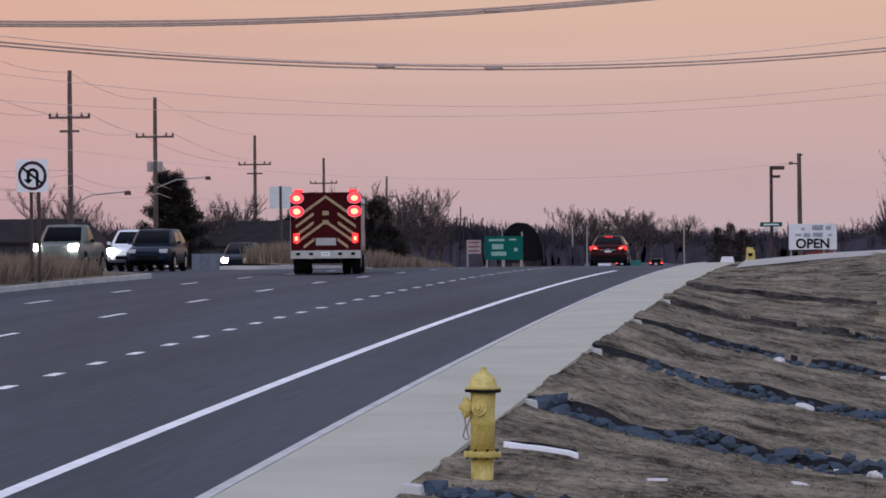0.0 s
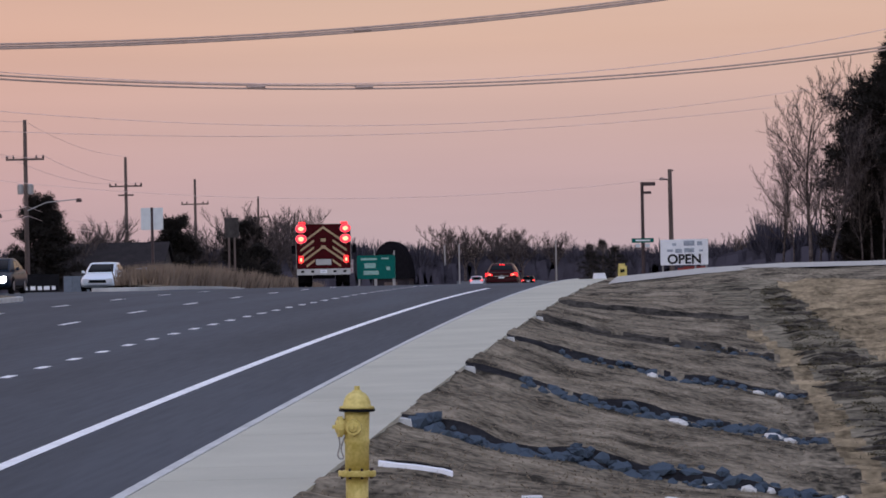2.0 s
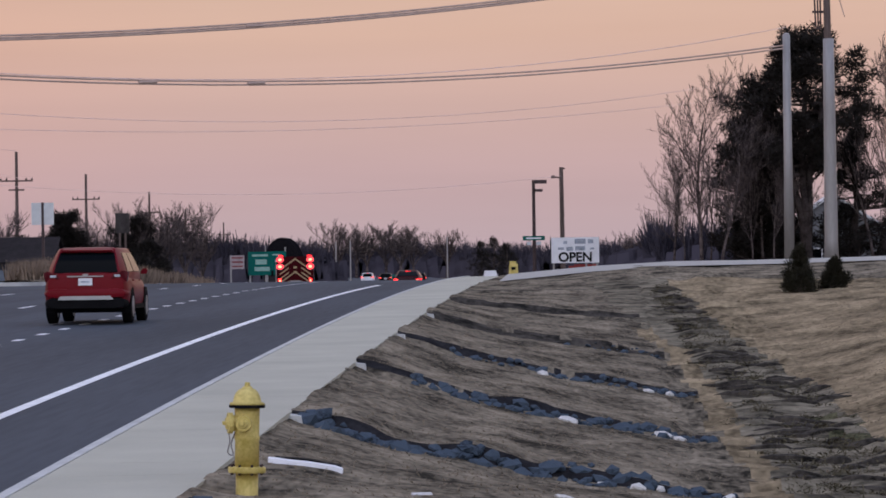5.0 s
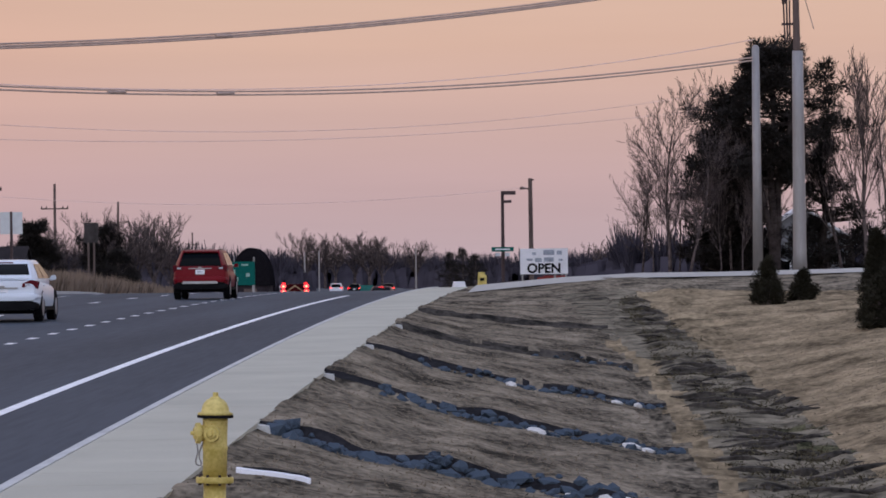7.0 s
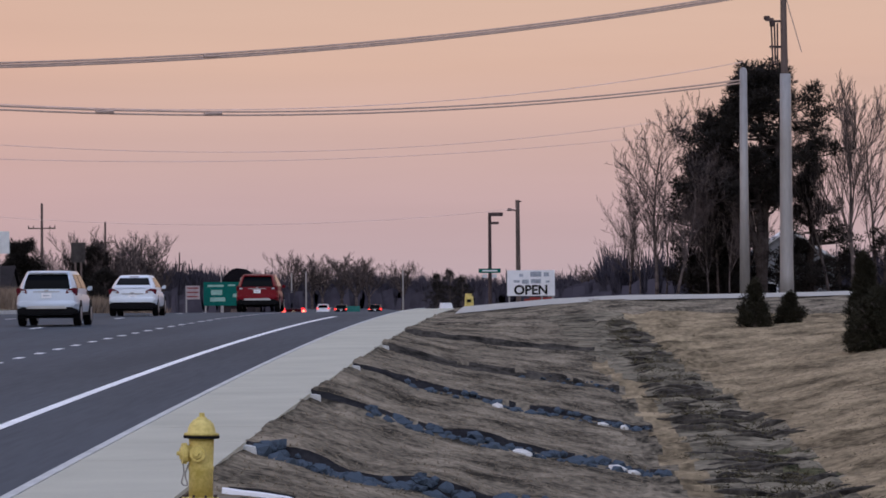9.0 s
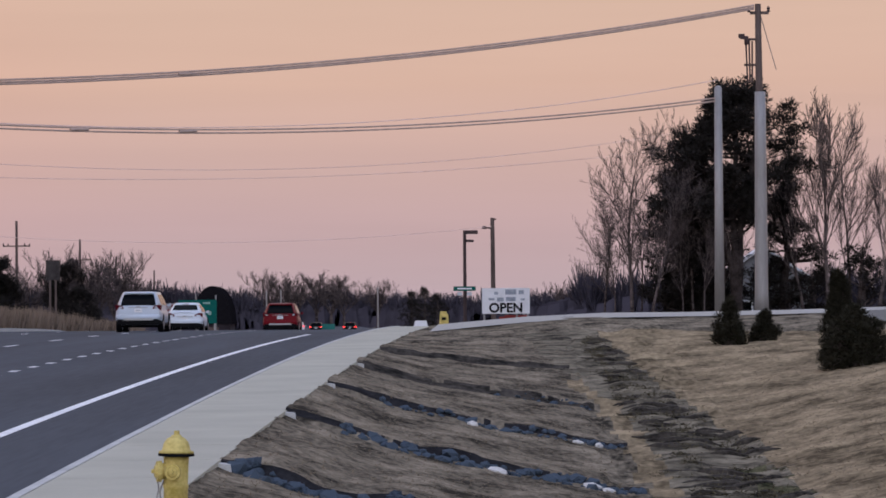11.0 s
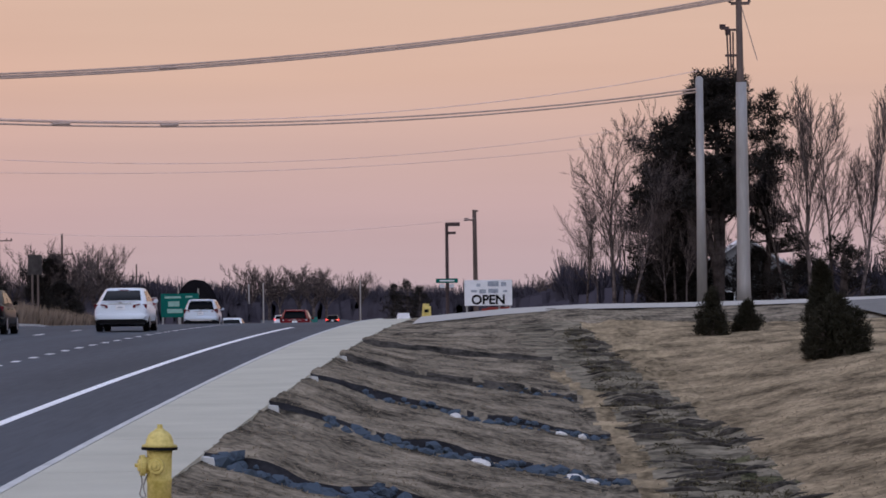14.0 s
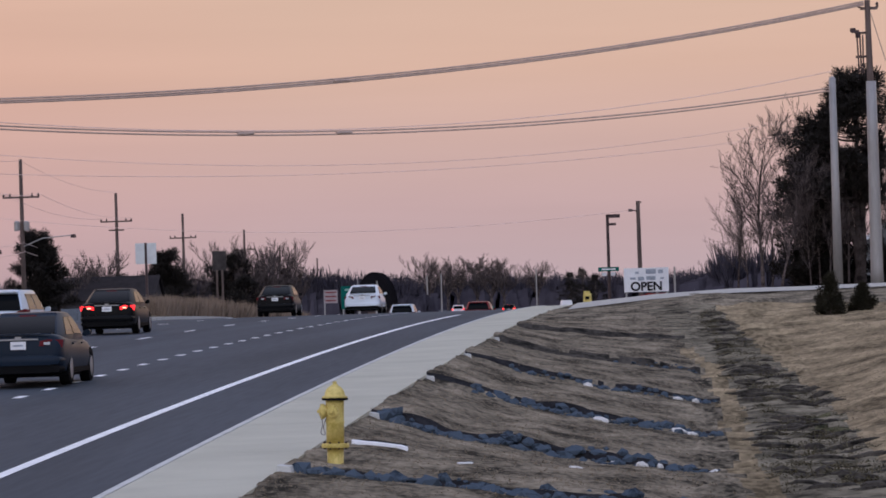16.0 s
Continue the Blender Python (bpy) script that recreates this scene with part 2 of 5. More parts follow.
def sheet(name, xs, ys, height, materials, pick=None, shift=None, label=""):
    sh = shift or (lambda y: 0.0)
    verts = [(x + sh(y), y, height(x, y)) for y in ys for x in xs]
    n = len(xs)
    faces = [(j * n + i, j * n + i + 1, j * n + n + i + 1, j * n + n + i) for j in range(len(ys) - 1) for i in range(n - 1)]
    me = bpy.data.meshes.new(name)
    me.from_pydata(verts, [], faces)
    for m in materials:
        me.materials.append(m)
    me.polygons.foreach_set("use_smooth", [True] * len(faces))
    if pick:
        me.polygons.foreach_set("material_index", [pick(*p.center) for p in me.polygons])
    return tagged(new(name, me), label, kind="structure")


# ---- ground, road and pavement ----
FAR = [300, 330, 360, 400, 420, 445, 470, 495, 520, 560, 620, 700, 850, 1000, 1400, 2000, 3000, 4000]
FINE_Y = list(np.arange(26, 132, 0.28)) + list(np.arange(132, 160, 0.8)) + list(range(160, 300, 6)) + FAR
COARSE_Y = list(range(-40, 26, 4))
FINE_X = list(np.arange(XS, 9.4, 0.13)) + list(np.arange(9.5, 18, 0.5)) + [20, 25, 32, 40, 60, 100, 200, 500, 1500, 3000]
WEST_X = [-3000, -1000, -400, -200, -120, -80, -60, -45, -34, -30, -24, -12, -6, XS - 0.06]


def ground_height(x, y):
    if x < XS - 0.01:
        return zr(y) - 0.35
    return turf(x, y)


def ground_kind(x, y, z):
    w = 0.22 * noise.noise(Vector((x * 0.8, y * 0.35, 0))) + 0.1 * noise.noise(Vector((x * 3, y * 1.2, 5)))
    if y < 128 and x > XS:
        for c in CHECKS:
            # Trench band: soil with the shade under the rocks in its colour.
            if c < 90 and 0.0 <= y - c < 0.33 + w and x < 1.9 + 2 * w:
                return 3
            # The upper rows get their slim shadow lines as a dark material.
            if c > 90 and 0.0 <= y - c < 0.3 + w and x < 1.4 + 2 * w:
                return 5
        lo = 1.55 + w + 0.8 * min(1, max(0, (115 - y) / 35)) - max(0, (y - 95) * 0.05)
        hi = 4.3 + w - max(0, (y - 80) * 0.045)
        if y < 105 and lo - 0.42 < x <= lo + 0.06:
            return 2
        if lo < x < hi:
            return 4 if x > hi - 0.6 and 64 < y < 74 and noise.noise(Vector((x * 1.2, y * 0.6, 2))) > 0.05 else 1
        if x >= hi:
            return 2
    return 0


sheet("ground", WEST_X + FINE_X, COARSE_Y + FINE_Y, ground_height, [GRASS, SOD, STRAW, DIRT_SHADE, MOSS, CLOD_SHADE], ground_kind)
ROAD_Y = list(range(-40, 300, 4)) + FAR
sheet("road", [-70, -50, -36, XM, X3, X2, X1, XE, XK - 0.24], ROAD_Y, lambda x, y: zr(y), [ASPHALT], shift=bend)
sheet("gutter", [XK - 0.24, XK - 0.10, XK], ROAD_Y[:66], lambda x, y: zr(y) + 0.004, [KERB])


def painted(name, x, y0, y1, w):
    n = max(1, int((y1 - y0) / 4))
    ys = [y0 + (y1 - y0) * i / n for i in range(n + 1)]
    sheet(name, [x - w / 2, x + w / 2], ys, lambda a, b: zr(b) + 0.007, [LINE], shift=bend)


painted("edge_line", XE, -20, 152, 0.19)
for i in range(-8, 34):
    y = 57.92 + 3.658 * i
    painted("lane_dash", X1, y - 0.50, y + 0.50, 0.19)
for x, y0 in ((X2, 89.53), (X3, 101.88)):
    for i in range(-5, 12):
        painted("lane_dash", x, y0 + 12.19 * i - 1.5, y0 + 12.19 * i + 1.5, 0.15)

kerb = tagged(new("kerb"), kind="structure")
for i in range(72):
    y0, y1 = -34.4 + 3.05 * i, -34.4 + 3.05 * (i + 1) - 0.02
    b = Mb()
    b.rings([[(XK, y, zr(y) - 0.1), (XK + 0.03, y, zr(y) + 0.12), (XK + 0.06, y, zr(y) + 0.15), (XK + 0.17, y, zr(y) + 0.155), (XK + 0.17, y, zr(y) - 0.1)] for y in (y0, y1)])
    part("kerb_stone", b, KERB, kerb)
pavement = tagged(new("pavement"), kind="structure")
for i in range(113):
    y0, y1 = -33.79 + 1.83 * i, -33.79 + 1.83 * (i + 1) - 0.006
    t = random.uniform(-0.001, 0.001)
    a, b2 = XK + 0.18, XS + 0.02
    b = Mb()
    b.rings([[(a, y, zr(y) - 0.05), (a, y, zr(y) + 0.148 + t), (b2, y, zr(y) + 0.16 + t), (b2, y, zr(y) - 0.12)] for y in (y0, y1)])
    part("slab", b, CONCRETE, pavement)

# ---- beside the pavement: hydrant, rock checks, litter ----
def hydrant(x, y):
    ob = thing("fire_hydrant", pose(x, y, 1.04, 0, 1.0, 0), "yellow enamelled fire hydrant standing in dormant grass beside the pavement", "fire hydrant")
    part("standpipe", Mb().turned([(0.105, -0.25), (0.108, 0.25)]), YELLOW, ob, smooth=True)
    b = Mb().turned([(0.108, 0.24), (0.175, 0.245), (0.18, 0.26), (0.18, 0.285), (0.175, 0.30), (0.12, 0.305)], 24)
    part("break_flange", b, YELLOW, ob)
    for i in range(8):
        a = math.pi * (i + 0.5) / 4
        part("bolt", Mb().tube((0.15 * math.cos(a), 0.15 * math.sin(a), 0.225), (0.15 * math.cos(a), 0.15 * math.sin(a), 0.325), 0.014, n=6), DARKSTEEL, ob, "rusty steel bolt")
    part("barrel", Mb().turned([(0.115, 0.30), (0.115, 0.55), (0.120, 0.56), (0.120, 0.59), (0.115, 0.60), (0.118, 0.80), (0.122, 0.86)], 24), YELLOW, ob, smooth=True)
    # A black ring puts the shade under the bonnet into colour.
    part("gasket_ring", Mb().turned([(0.13, 0.855), (0.172, 0.86), (0.172, 0.885), (0.13, 0.89)], 24), BLACK, ob, "black ring standing in for the shade under the bonnet")
    part("bonnet", Mb().turned([(0.165, 0.885), (0.168, 0.905), (0.135, 0.915), (0.128, 0.95), (0.112, 0.995), (0.082, 1.03), (0.05, 1.045), (0.045, 1.06)], 24), YELLOW, ob, smooth=True)
    part("operating_nut", Mb().turned([(0.03, 1.055), (0.026, 1.10)], 5), YELLOW, ob)
    for name, d, r, l in (("pumper_nozzle", (-0.97, -0.25), 0.088, 0.205), ("hose_nozzle", (-0.13, -0.99), 0.068, 0.19), ("hose_nozzle", (0.13, 0.99), 0.068, 0.19)):
        v = Vector((d[0], d[1], 0)).normalized()
        p = lambda k: v * k + Vector((0, 0, 0.715))
        b = Mb().tube(p(0.08), p(l - 0.06), r * 0.9, r * 0.9, 14)
        noz = part(name, b, YELLOW, ob)
        b = Mb().tube(p(l - 0.062), p(l - 0.02), r * 1.18, r * 1.12, 12).tube(p(l - 0.021), p(l), r * 0.8, r * 0.6, 12).tube(p(l - 0.002), p(l + 0.03), 0.022, 0.02, 5)
        part("cap", b, YELLOW, noz)
    b = Mb()
    pts = [Vector((-0.19, 0.0, 0.66)) + Vector((0.02 * math.sin(k * 1.1), -0.02, -0.24 * math.sin(math.pi * k / 12))) + Vector((0.075 * k / 12, 0, -0.02 * k / 12)) for k in range(13)]
    for p0, p1 in zip(pts, pts[1:]):
        b.tube(p0, p1, 0.008, n=5)
    part("chain", b, STEEL, ob, "dull steel cap chain")


hydrant(-3.31, 40.0)


def stone(size, seed):
    rnd = random.Random(seed)
    bm = bmesh.new()
    bmesh.ops.create_icosphere(bm, subdivisions=1, radius=0.5)
    k = [rnd.uniform(0.7, 1.3), rnd.uniform(0.6, 1.0), rnd.uniform(0.45, 0.8)]
    for v in bm.verts:
        v.co = Vector([c * k[i] * rnd.uniform(0.75, 1.2) for i, c in enumerate(v.co)]) * size
    me = bpy.data.meshes.new("stone")
    bm.to_mesh(me)
    bm.free()
    return me


STONES = [stone(1, s) for s in range(9)]
PALES = [stone(1, s) for s in range(20, 24)]
for me in STONES:
    me.materials.append(ROCK)
for me in PALES:
    me.materials.append(PALE)
rnd = random.Random(5)
for k, c in enumerate(CHECKS[:5]):
    ob = thing("rock_check", pose(XS, c, turf(XS + 0.3, c)), "row of dark broken riprap laid in a trench across the turf", "rock row", "rock checks down the verge")
    base = ob.matrix_basis.inverted()
    n = (80, 135, 100, 70, 22)[k]
    x0, x1 = (XS + 0.15, (1.6, 1.7, 1.9, 1.9, 1.5)[k])
    for i in range(n):
        u = (i + rnd.random()) / n
        x = x0 + (x1 - x0) * (u if k < 2 else (0.12 if k < 4 else 0.55) + (0.88 if k < 4 else 0.45) * u ** 0.8)
        y = c + rnd.uniform(-0.26, 0.24 + (0.35 if k < 2 and u > 0.55 else 0)) + 0.06 * math.sin(3 * x)
        s = rnd.choice((0.13, 0.18, 0.24, 0.30, 0.38)) * rnd.uniform(0.85, 1.15) * (1.0, 1.0, 0.9, 0.75, 0.6)[k] * (1.15 if x < XS + 1.6 else 0.9)
        pale = k < 4 and u > 0.5 and rnd.random() < 0.06
        m = base @ pose(x, y, turf(x, y) + 0.02 - 0.14 * s + rnd.uniform(-0.02, 0.03), rnd.uniform(-20, 20), rnd.uniform(-20, 20), rnd.uniform(0, 360)) @ Matrix.Diagonal((s, s, s, 1))
        part("stone", rnd.choice(PALES if pale else STONES), None, ob, at=m)
    b = Mb().rings([[(dx, dy, dz) for dx, dz in ((0, -0.14), (0, 0.15), (0.16, 0.13), (0.24, -0.16))] for dy in (-0.28, 0.12)])
    part("concrete_stub", b, KERB, ob, "pale concrete edge stub")
for x, y, s in ((1.05, 66.4, 0.34), (-0.45, 66.4, 0.30), (-1.0, 80.2, 0.26), (1.3, 66.3, 0.24), (1.0, 80.1, 0.24), (0.5, 51.6, 0.24), (-0.35, 45.5, 0.16), (1.4, 80.2, 0.24), (0.1, 52.0, 0.22)):
    ob = new("boulder", PALES[int(y * 7) % 4])
    ob.matrix_basis = pose(x, y, turf(x, y) + 0.05 * s, 8, 10, 40 * x) @ Matrix.Diagonal((s * 1.2, s, s * 0.8, 1))
    tagged(ob, "pale broken stone lying on the brown turf", "stone", "pale stones on the verge")
# white pipe, dark strip as the shade behind it, litter by the hydrant
def lying(name, x0, x1, y, h, material, label):
    b = Mb()
    for i in range(9):
        x = x0 + (x1 - x0) * i / 8
        yy = y - 0.15 * (i / 8) ** 2
        b.v += [(x, yy + dy, turf(x, yy) + dz * h - 0.01) for dy, dz in ((-0.10, 0.0), (-0.09, 0.8), (0.0, 1.0), (0.06, 0.0))]
    b.f += [(4 * i + j, 4 * i + (j + 1) % 4, 4 * i + 4 + (j + 1) % 4, 4 * i + 4 + j) for i in range(8) for j in range(4)] + [(3, 2, 1, 0), (32, 33, 34, 35)]
    solid(name, b, material, label, "pipe")


lying("plastic_pipe", -3.40, -2.62, 43.9, 0.06, WHITE, "white split plastic pipe lying in the grass by the hydrant")
# No second pipe: a black strip shaped as the shadow band.
lying("drain_pipe", -3.36, -2.66, 44.3, 0.05, TRIMB, "black strip standing in for the shade behind the white pipe")
solid("litter_sheet", Mb().box((-1.72, 41.6, turf(-1.72, 41.6) + 0.02), (0.19, 0.14, 0.02), 0.2), WHITE, "small white scrap of litter on the turf", "litter")

# short dead blades over the verge
rnd = random.Random(11)
b = Mb()
for i in range(52000):
    y = 30 + 95 * rnd.random() ** 1.5
    x = rnd.uniform(XS + 0.05, 8.6)
    if any(-0.1 < y - c < 0.30 and x < 1.8 for c in CHECKS) or (1.7 < x < 3.8 - max(0, (y - 80) * 0.045) and rnd.random() < 0.75):
        continue
    z, h, a = turf(x, y) - 0.01, rnd.uniform(0.012, 0.042), rnd.uniform(0, 6.28)
    w, l = rnd.uniform(0.008, 0.022), rnd.uniform(-0.06, 0.06)
    n = len(b.v)
    b.v += [(x - w * math.cos(a), y - w * math.sin(a), z), (x + w * math.cos(a), y + w * math.sin(a), z), (x + l, y + l * 0.5, z + h)]
    b.f.append((n, n + 1, n + 2))
BLADE = mat("dead_blades", (0.065, 0.055, 0.04), 0.95, vary=0.55, scale=0.7, fine=3, tint=(0.155, 0.125, 0.092), island=0.6)
solid("grass", b, BLADE, "short brown dormant grass blades over the verge", "grass", kind="stuff")

# driveway along the top of the verge
def drive_z(x, y):
    return zg(x, y) + 0.04 + (y - 143) * 0.009
SIDE = mat("side_drive_asphalt", (0.165, 0.160, 0.148), 0.9, vary=0.15, scale=0.6, fine=8)
sheet("side_drive", [0, 1, 2, 3, 4.5, 6, 8], [118, 124, 130, 136, 142.9], lambda x, y: max(turf(x + 10.6 + (142.9 - y) * 0.05, y), turf(x + 10, y)) + 0.07, [SIDE], shift=lambda y: 10.6 + (142.9 - y) * 0.05)
sheet("driveway", [-3.2, -2.0, 0, 3, 6, 10, 20, 40, 70], [143, 147, 152, 158], drive_z, [mat("drive_concrete", (0.42, 0.40, 0.36), 0.85, vary=0.12)])


# ---- vehicles ----
def ring(hw, y, zb, zt):
    h = zt - zb
    half = [(hw * k, zb + u * h) for k, u in ((0.80, 0), (0.95, 0.07), (0.99, 0.26), (1.0, 0.46), (0.985, 0.66), (0.955, 0.80), (0.90, 0.905), (0.78, 0.97), (0.45, 1.0))]
    return [(x, y, z) for x, z in half] + [(-x, y, z) for x, z in reversed(half)]


TYRES = {}


def wheel(car, x, y, r, w):
    key = (r, w)
    if key not in TYRES:
        tyre = Mb().rings([[(dx, rr * math.cos(a), rr * math.sin(a)) for a in [2 * math.pi * i / 20 for i in range(20)]] for dx, rr in ((-w / 2, r * 0.88), (-w * 0.4, r), (w * 0.4, r), (w / 2, r * 0.88))])
        rim = Mb().rings([[(dx, rr * math.cos(a), rr * math.sin(a)) for a in [2 * math.pi * i / 14 for i in range(14)]] for dx, rr in ((-w * 0.52, r * 0.62), (-w * 0.3, r * 0.66), (w * 0.3, r * 0.66), (w * 0.52, r * 0.62))])
        TYRES[key] = (tyre.mesh("tyre", RUBBER), rim.mesh("rim", RIM))
    hub = new("wheel")
    hub.parent = car
    hub.matrix_basis = pose(x, y, r)
    part("tyre", TYRES[key][0], None, hub)
    part("rim", TYRES[key][1], None, hub, "alloy wheel rim")
    return hub


# stations (y, half-width, bottom, top); cabin: rear base, rear top, front top, front base; half-widths at belt and roof
# lamp: outline of a tail lamp in x and z on one side; sill: top of the black lower bumper
SHAPES = {
    "sedan": dict(st=[(-2.44, 0.72, 0.40, 0.90), (-2.42, 0.80, 0.34, 0.98), (-2.34, 0.865, 0.29, 1.03), (-2.18, 0.90, 0.26, 1.055), (-1.75, 0.918, 0.24, 1.04), (-1.1, 0.922, 0.22, 0.99), (0.0, 0.922, 0.22, 0.97), (0.9, 0.92, 0.22, 0.96), (1.5, 0.905, 0.24, 0.90), (2.0, 0.87, 0.26, 0.82), (2.3, 0.78, 0.32, 0.72), (2.42, 0.62, 0.42, 0.62)],
                  house=(-1.98, -0.98, 0.30, 1.25), belt=0.97, roof=1.49, hw=(0.83, 0.645), wheels=(-1.42, 1.42), r=0.335,
                  lamp=[(0.42, 0.80), (0.86, 0.76), (0.885, 0.92), (0.60, 0.93), (0.44, 0.90)], sill=0.42, plate=0.82, rear=(0.16, 0.90)),
    "fastback": dict(st=[(-2.22, 0.74, 0.42, 0.94), (-2.20, 0.81, 0.36, 1.02), (-2.10, 0.875, 0.31, 1.07), (-1.9, 0.91, 0.28, 1.09), (-1.3, 0.93, 0.26, 1.07), (0.0, 0.93, 0.25, 1.02), (0.8, 0.92, 0.25, 0.99), (1.4, 0.90, 0.27, 0.94), (1.95, 0.84, 0.32, 0.84), (2.2, 0.66, 0.42, 0.7)],
                     house=(-2.02, -1.25, 0.25, 1.1), belt=1.03, roof=1.56, hw=(0.84, 0.60), wheels=(-1.35, 1.35), r=0.36,
                     lamp=[(0.50, 0.86), (0.87, 0.82), (0.90, 1.00), (0.72, 1.04), (0.52, 0.95)], sill=0.52, plate=0.72, rear=(0.30, 0.86)),
    "suv": dict(st=[(-2.32, 0.78, 0.46, 1.06), (-2.30, 0.85, 0.41, 1.12), (-2.20, 0.915, 0.37, 1.14), (-1.95, 0.945, 0.34, 1.14), (-1.0, 0.955, 0.31, 1.12), (0.4, 0.95, 0.31, 1.08), (1.0, 0.94, 0.31, 1.06), (1.5, 0.92, 0.33, 1.02), (2.1, 0.86, 0.38, 0.94), (2.34, 0.68, 0.46, 0.8)],
                house=(-2.24, -1.84, 0.45, 1.25), belt=1.09, roof=1.70, hw=(0.885, 0.68), wheels=(-1.4, 1.42), r=0.37,
                lamp=[(0.58, 1.00), (0.90, 0.93), (0.93, 1.14), (0.84, 1.17), (0.62, 1.10)], sill=0.58, plate=0.93, rear=(0.07, 0.86)),
    "pickup": dict(st=[(-2.8, 0.90, 0.60, 1.15), (-2.7, 0.98, 0.50, 1.2), (0.4, 1.0, 0.45, 1.2), (1.6, 0.99, 0.45, 1.18), (2.5, 0.95, 0.48, 1.12), (2.8, 0.90, 0.52, 1.05)],
                   house=(-0.7, -0.5, 0.5, 1.25), belt=1.18, roof=1.85, hw=(0.92, 0.74), wheels=(-1.8, 1.8), r=0.40,
                   lamp=[(0.80, 0.86), (0.96, 0.86), (0.96, 1.16), (0.80, 1.16)], sill=0.62, plate=0.66, rear=(0.12, 0.86)),
}


def plate(parent, y, z, s=-1):
    p = part("number_plate", Mb().box((0, y, z), (0.31, 0.012, 0.16)), WHITE, parent, "white number plate with a dark bar")
    part("plate_bar", Mb().box((0, y + s * 0.009, z), (0.19, 0.006, 0.035)), mat("faded_print", (0.34, 0.37, 0.42), 0.6, vary=0.3, scale=5, fine=14), p)


def soft(mb, name, material, degrees=38):
    """A smooth-shaded mesh whose creases stay sharp."""
    me = mb.mesh(name, material, True)
    me.set_sharp_from_angle(angle=radians(degrees))
    return me


def car(kind, paint, label, lit=False, heads=False, brake_high=False):
    d = SHAPES[kind]
    ob = thing("pickup_truck" if kind == "pickup" else "car", pose(0, -300, 0), label, "car", "vehicles on the road")
    st = d["st"]
    ys, hw = st[0][0], st[3][1]
    part("body", soft(Mb().rings([ring(w, y, zb, zt) for y, w, zb, zt in st]), "body", paint), None, ob)
    y0, y1, y2, y3 = d["house"]
    belt, roof = d["belt"], d["roof"]
    w0, w1 = d["hw"]
    zt = roof - 0.055
    base = [(-w0 * 0.86, y0), (w0 * 0.86, y0), (w0, y0 + 0.30), (w0, y3 - 0.45), (w0 * 0.84, y3), (-w0 * 0.84, y3), (-w0, y3 - 0.45), (-w0, y0 + 0.30)]
    top = [(-w1 * 0.90, y1), (w1 * 0.90, y1), (w1, y1 + 0.20), (w1, y2 - 0.16), (w1 * 0.90, y2), (-w1 * 0.90, y2), (-w1, y2 - 0.16), (-w1, y1 + 0.20)]

    def on(i, f):
        """A corner of the cabin at the share f of its height."""
        g = f ** 1.3
        return Vector((base[i][0] + (top[i][0] - base[i][0]) * g, base[i][1] + (top[i][1] - base[i][1]) * g, belt + (zt - belt) * f))

    shell = [[(*p, belt - 0.12) for p in base]] + [[on(i, f) for i in range(8)] for f in (0, 0.25, 0.5, 0.75, 0.9, 1.0)]
    my = (y1 + y2) / 2
    shell += [[(x * k, my + (y - my) * k, z) for x, y in top] for k, z in ((0.965, zt + 0.025), (0.85, roof - 0.012), (0.45, roof))]
    part("cabin", soft(Mb().rings(shell), "cabin", paint, 30), None, ob)

    def pane(name, i, j, f0, f1, u0, u1, out, lab=""):
        b = Mb()
        rows = []
        for k in range(6):
            f = f0 + (f1 - f0) * k / 5
            a, c = on(i, f), on(j, f)
            p, q, o = a.lerp(c, u0), a.lerp(c, u1), Vector(out)
            rows.append([p + o, q + o, q - o, p - o])
        return part(name, soft(b.rings(rows), name, GLASS), None, ob, lab)

    f0, f1 = d["rear"]
    pane("rear_window", 0, 1, f0, f1, 0.03, 0.97, (0, -0.012, 0.008), "dark tinted rear window")
    pane("windscreen", 4, 5, 0.08, 0.92, 0.04, 0.96, (0, 0.012, 0.008))
    for i, j, o in ((2, 3, 0.012), (7, 6, -0.012)):
        pane("side_window", i, j, 0.10, 0.86, 0.05, 0.46, (o, 0, 0.005))
        pane("side_window", i, j, 0.10, 0.86, 0.51, 0.95, (o, 0, 0.005))
    lamp_mat = TAIL_ON if lit else TAIL
    for side in (-1, 1):
        b = Mb()
        xo = max(x for x, z in d["lamp"])
        b.rings([[(side * (x + (0.012 if x > xo - 0.05 else 0)), ys + dy + (0.13 if x > xo - 0.07 else 0.0), z) for x, z in d["lamp"]] for dy in (-0.022, 0.16)])
        tl = part("tail_lamp", b, lamp_mat, ob, "lit red tail lamp" if lit else "red tail lamp lens")
        cx = sum(x for x, z in d["lamp"]) / len(d["lamp"])
        cz = sum(z for x, z in d["lamp"]) / len(d["lamp"])
        part("reversing_lens", Mb().box((side * (cx - 0.06), ys - 0.026, cz - 0.01), (0.13, 0.012, 0.05)), CORE_ON if lit else LENS, tl, "bright core of the lit lamp" if lit else "clear reversing lens")
        part("bumper_reflector", Mb().box((side * hw * 0.80, ys + 0.01, d["sill"] + 0.05), (0.16, 0.04, 0.035)), TAIL, ob)
        yf = st[-1][0]
        hz_ = st[-2][3] - 0.12
        # Lit headlamps are built larger to give their glare a shape.
        hw_, hh_, dy_ = (0.17, 0.13, 0.08) if heads else (0.17, 0.085, 0.03)
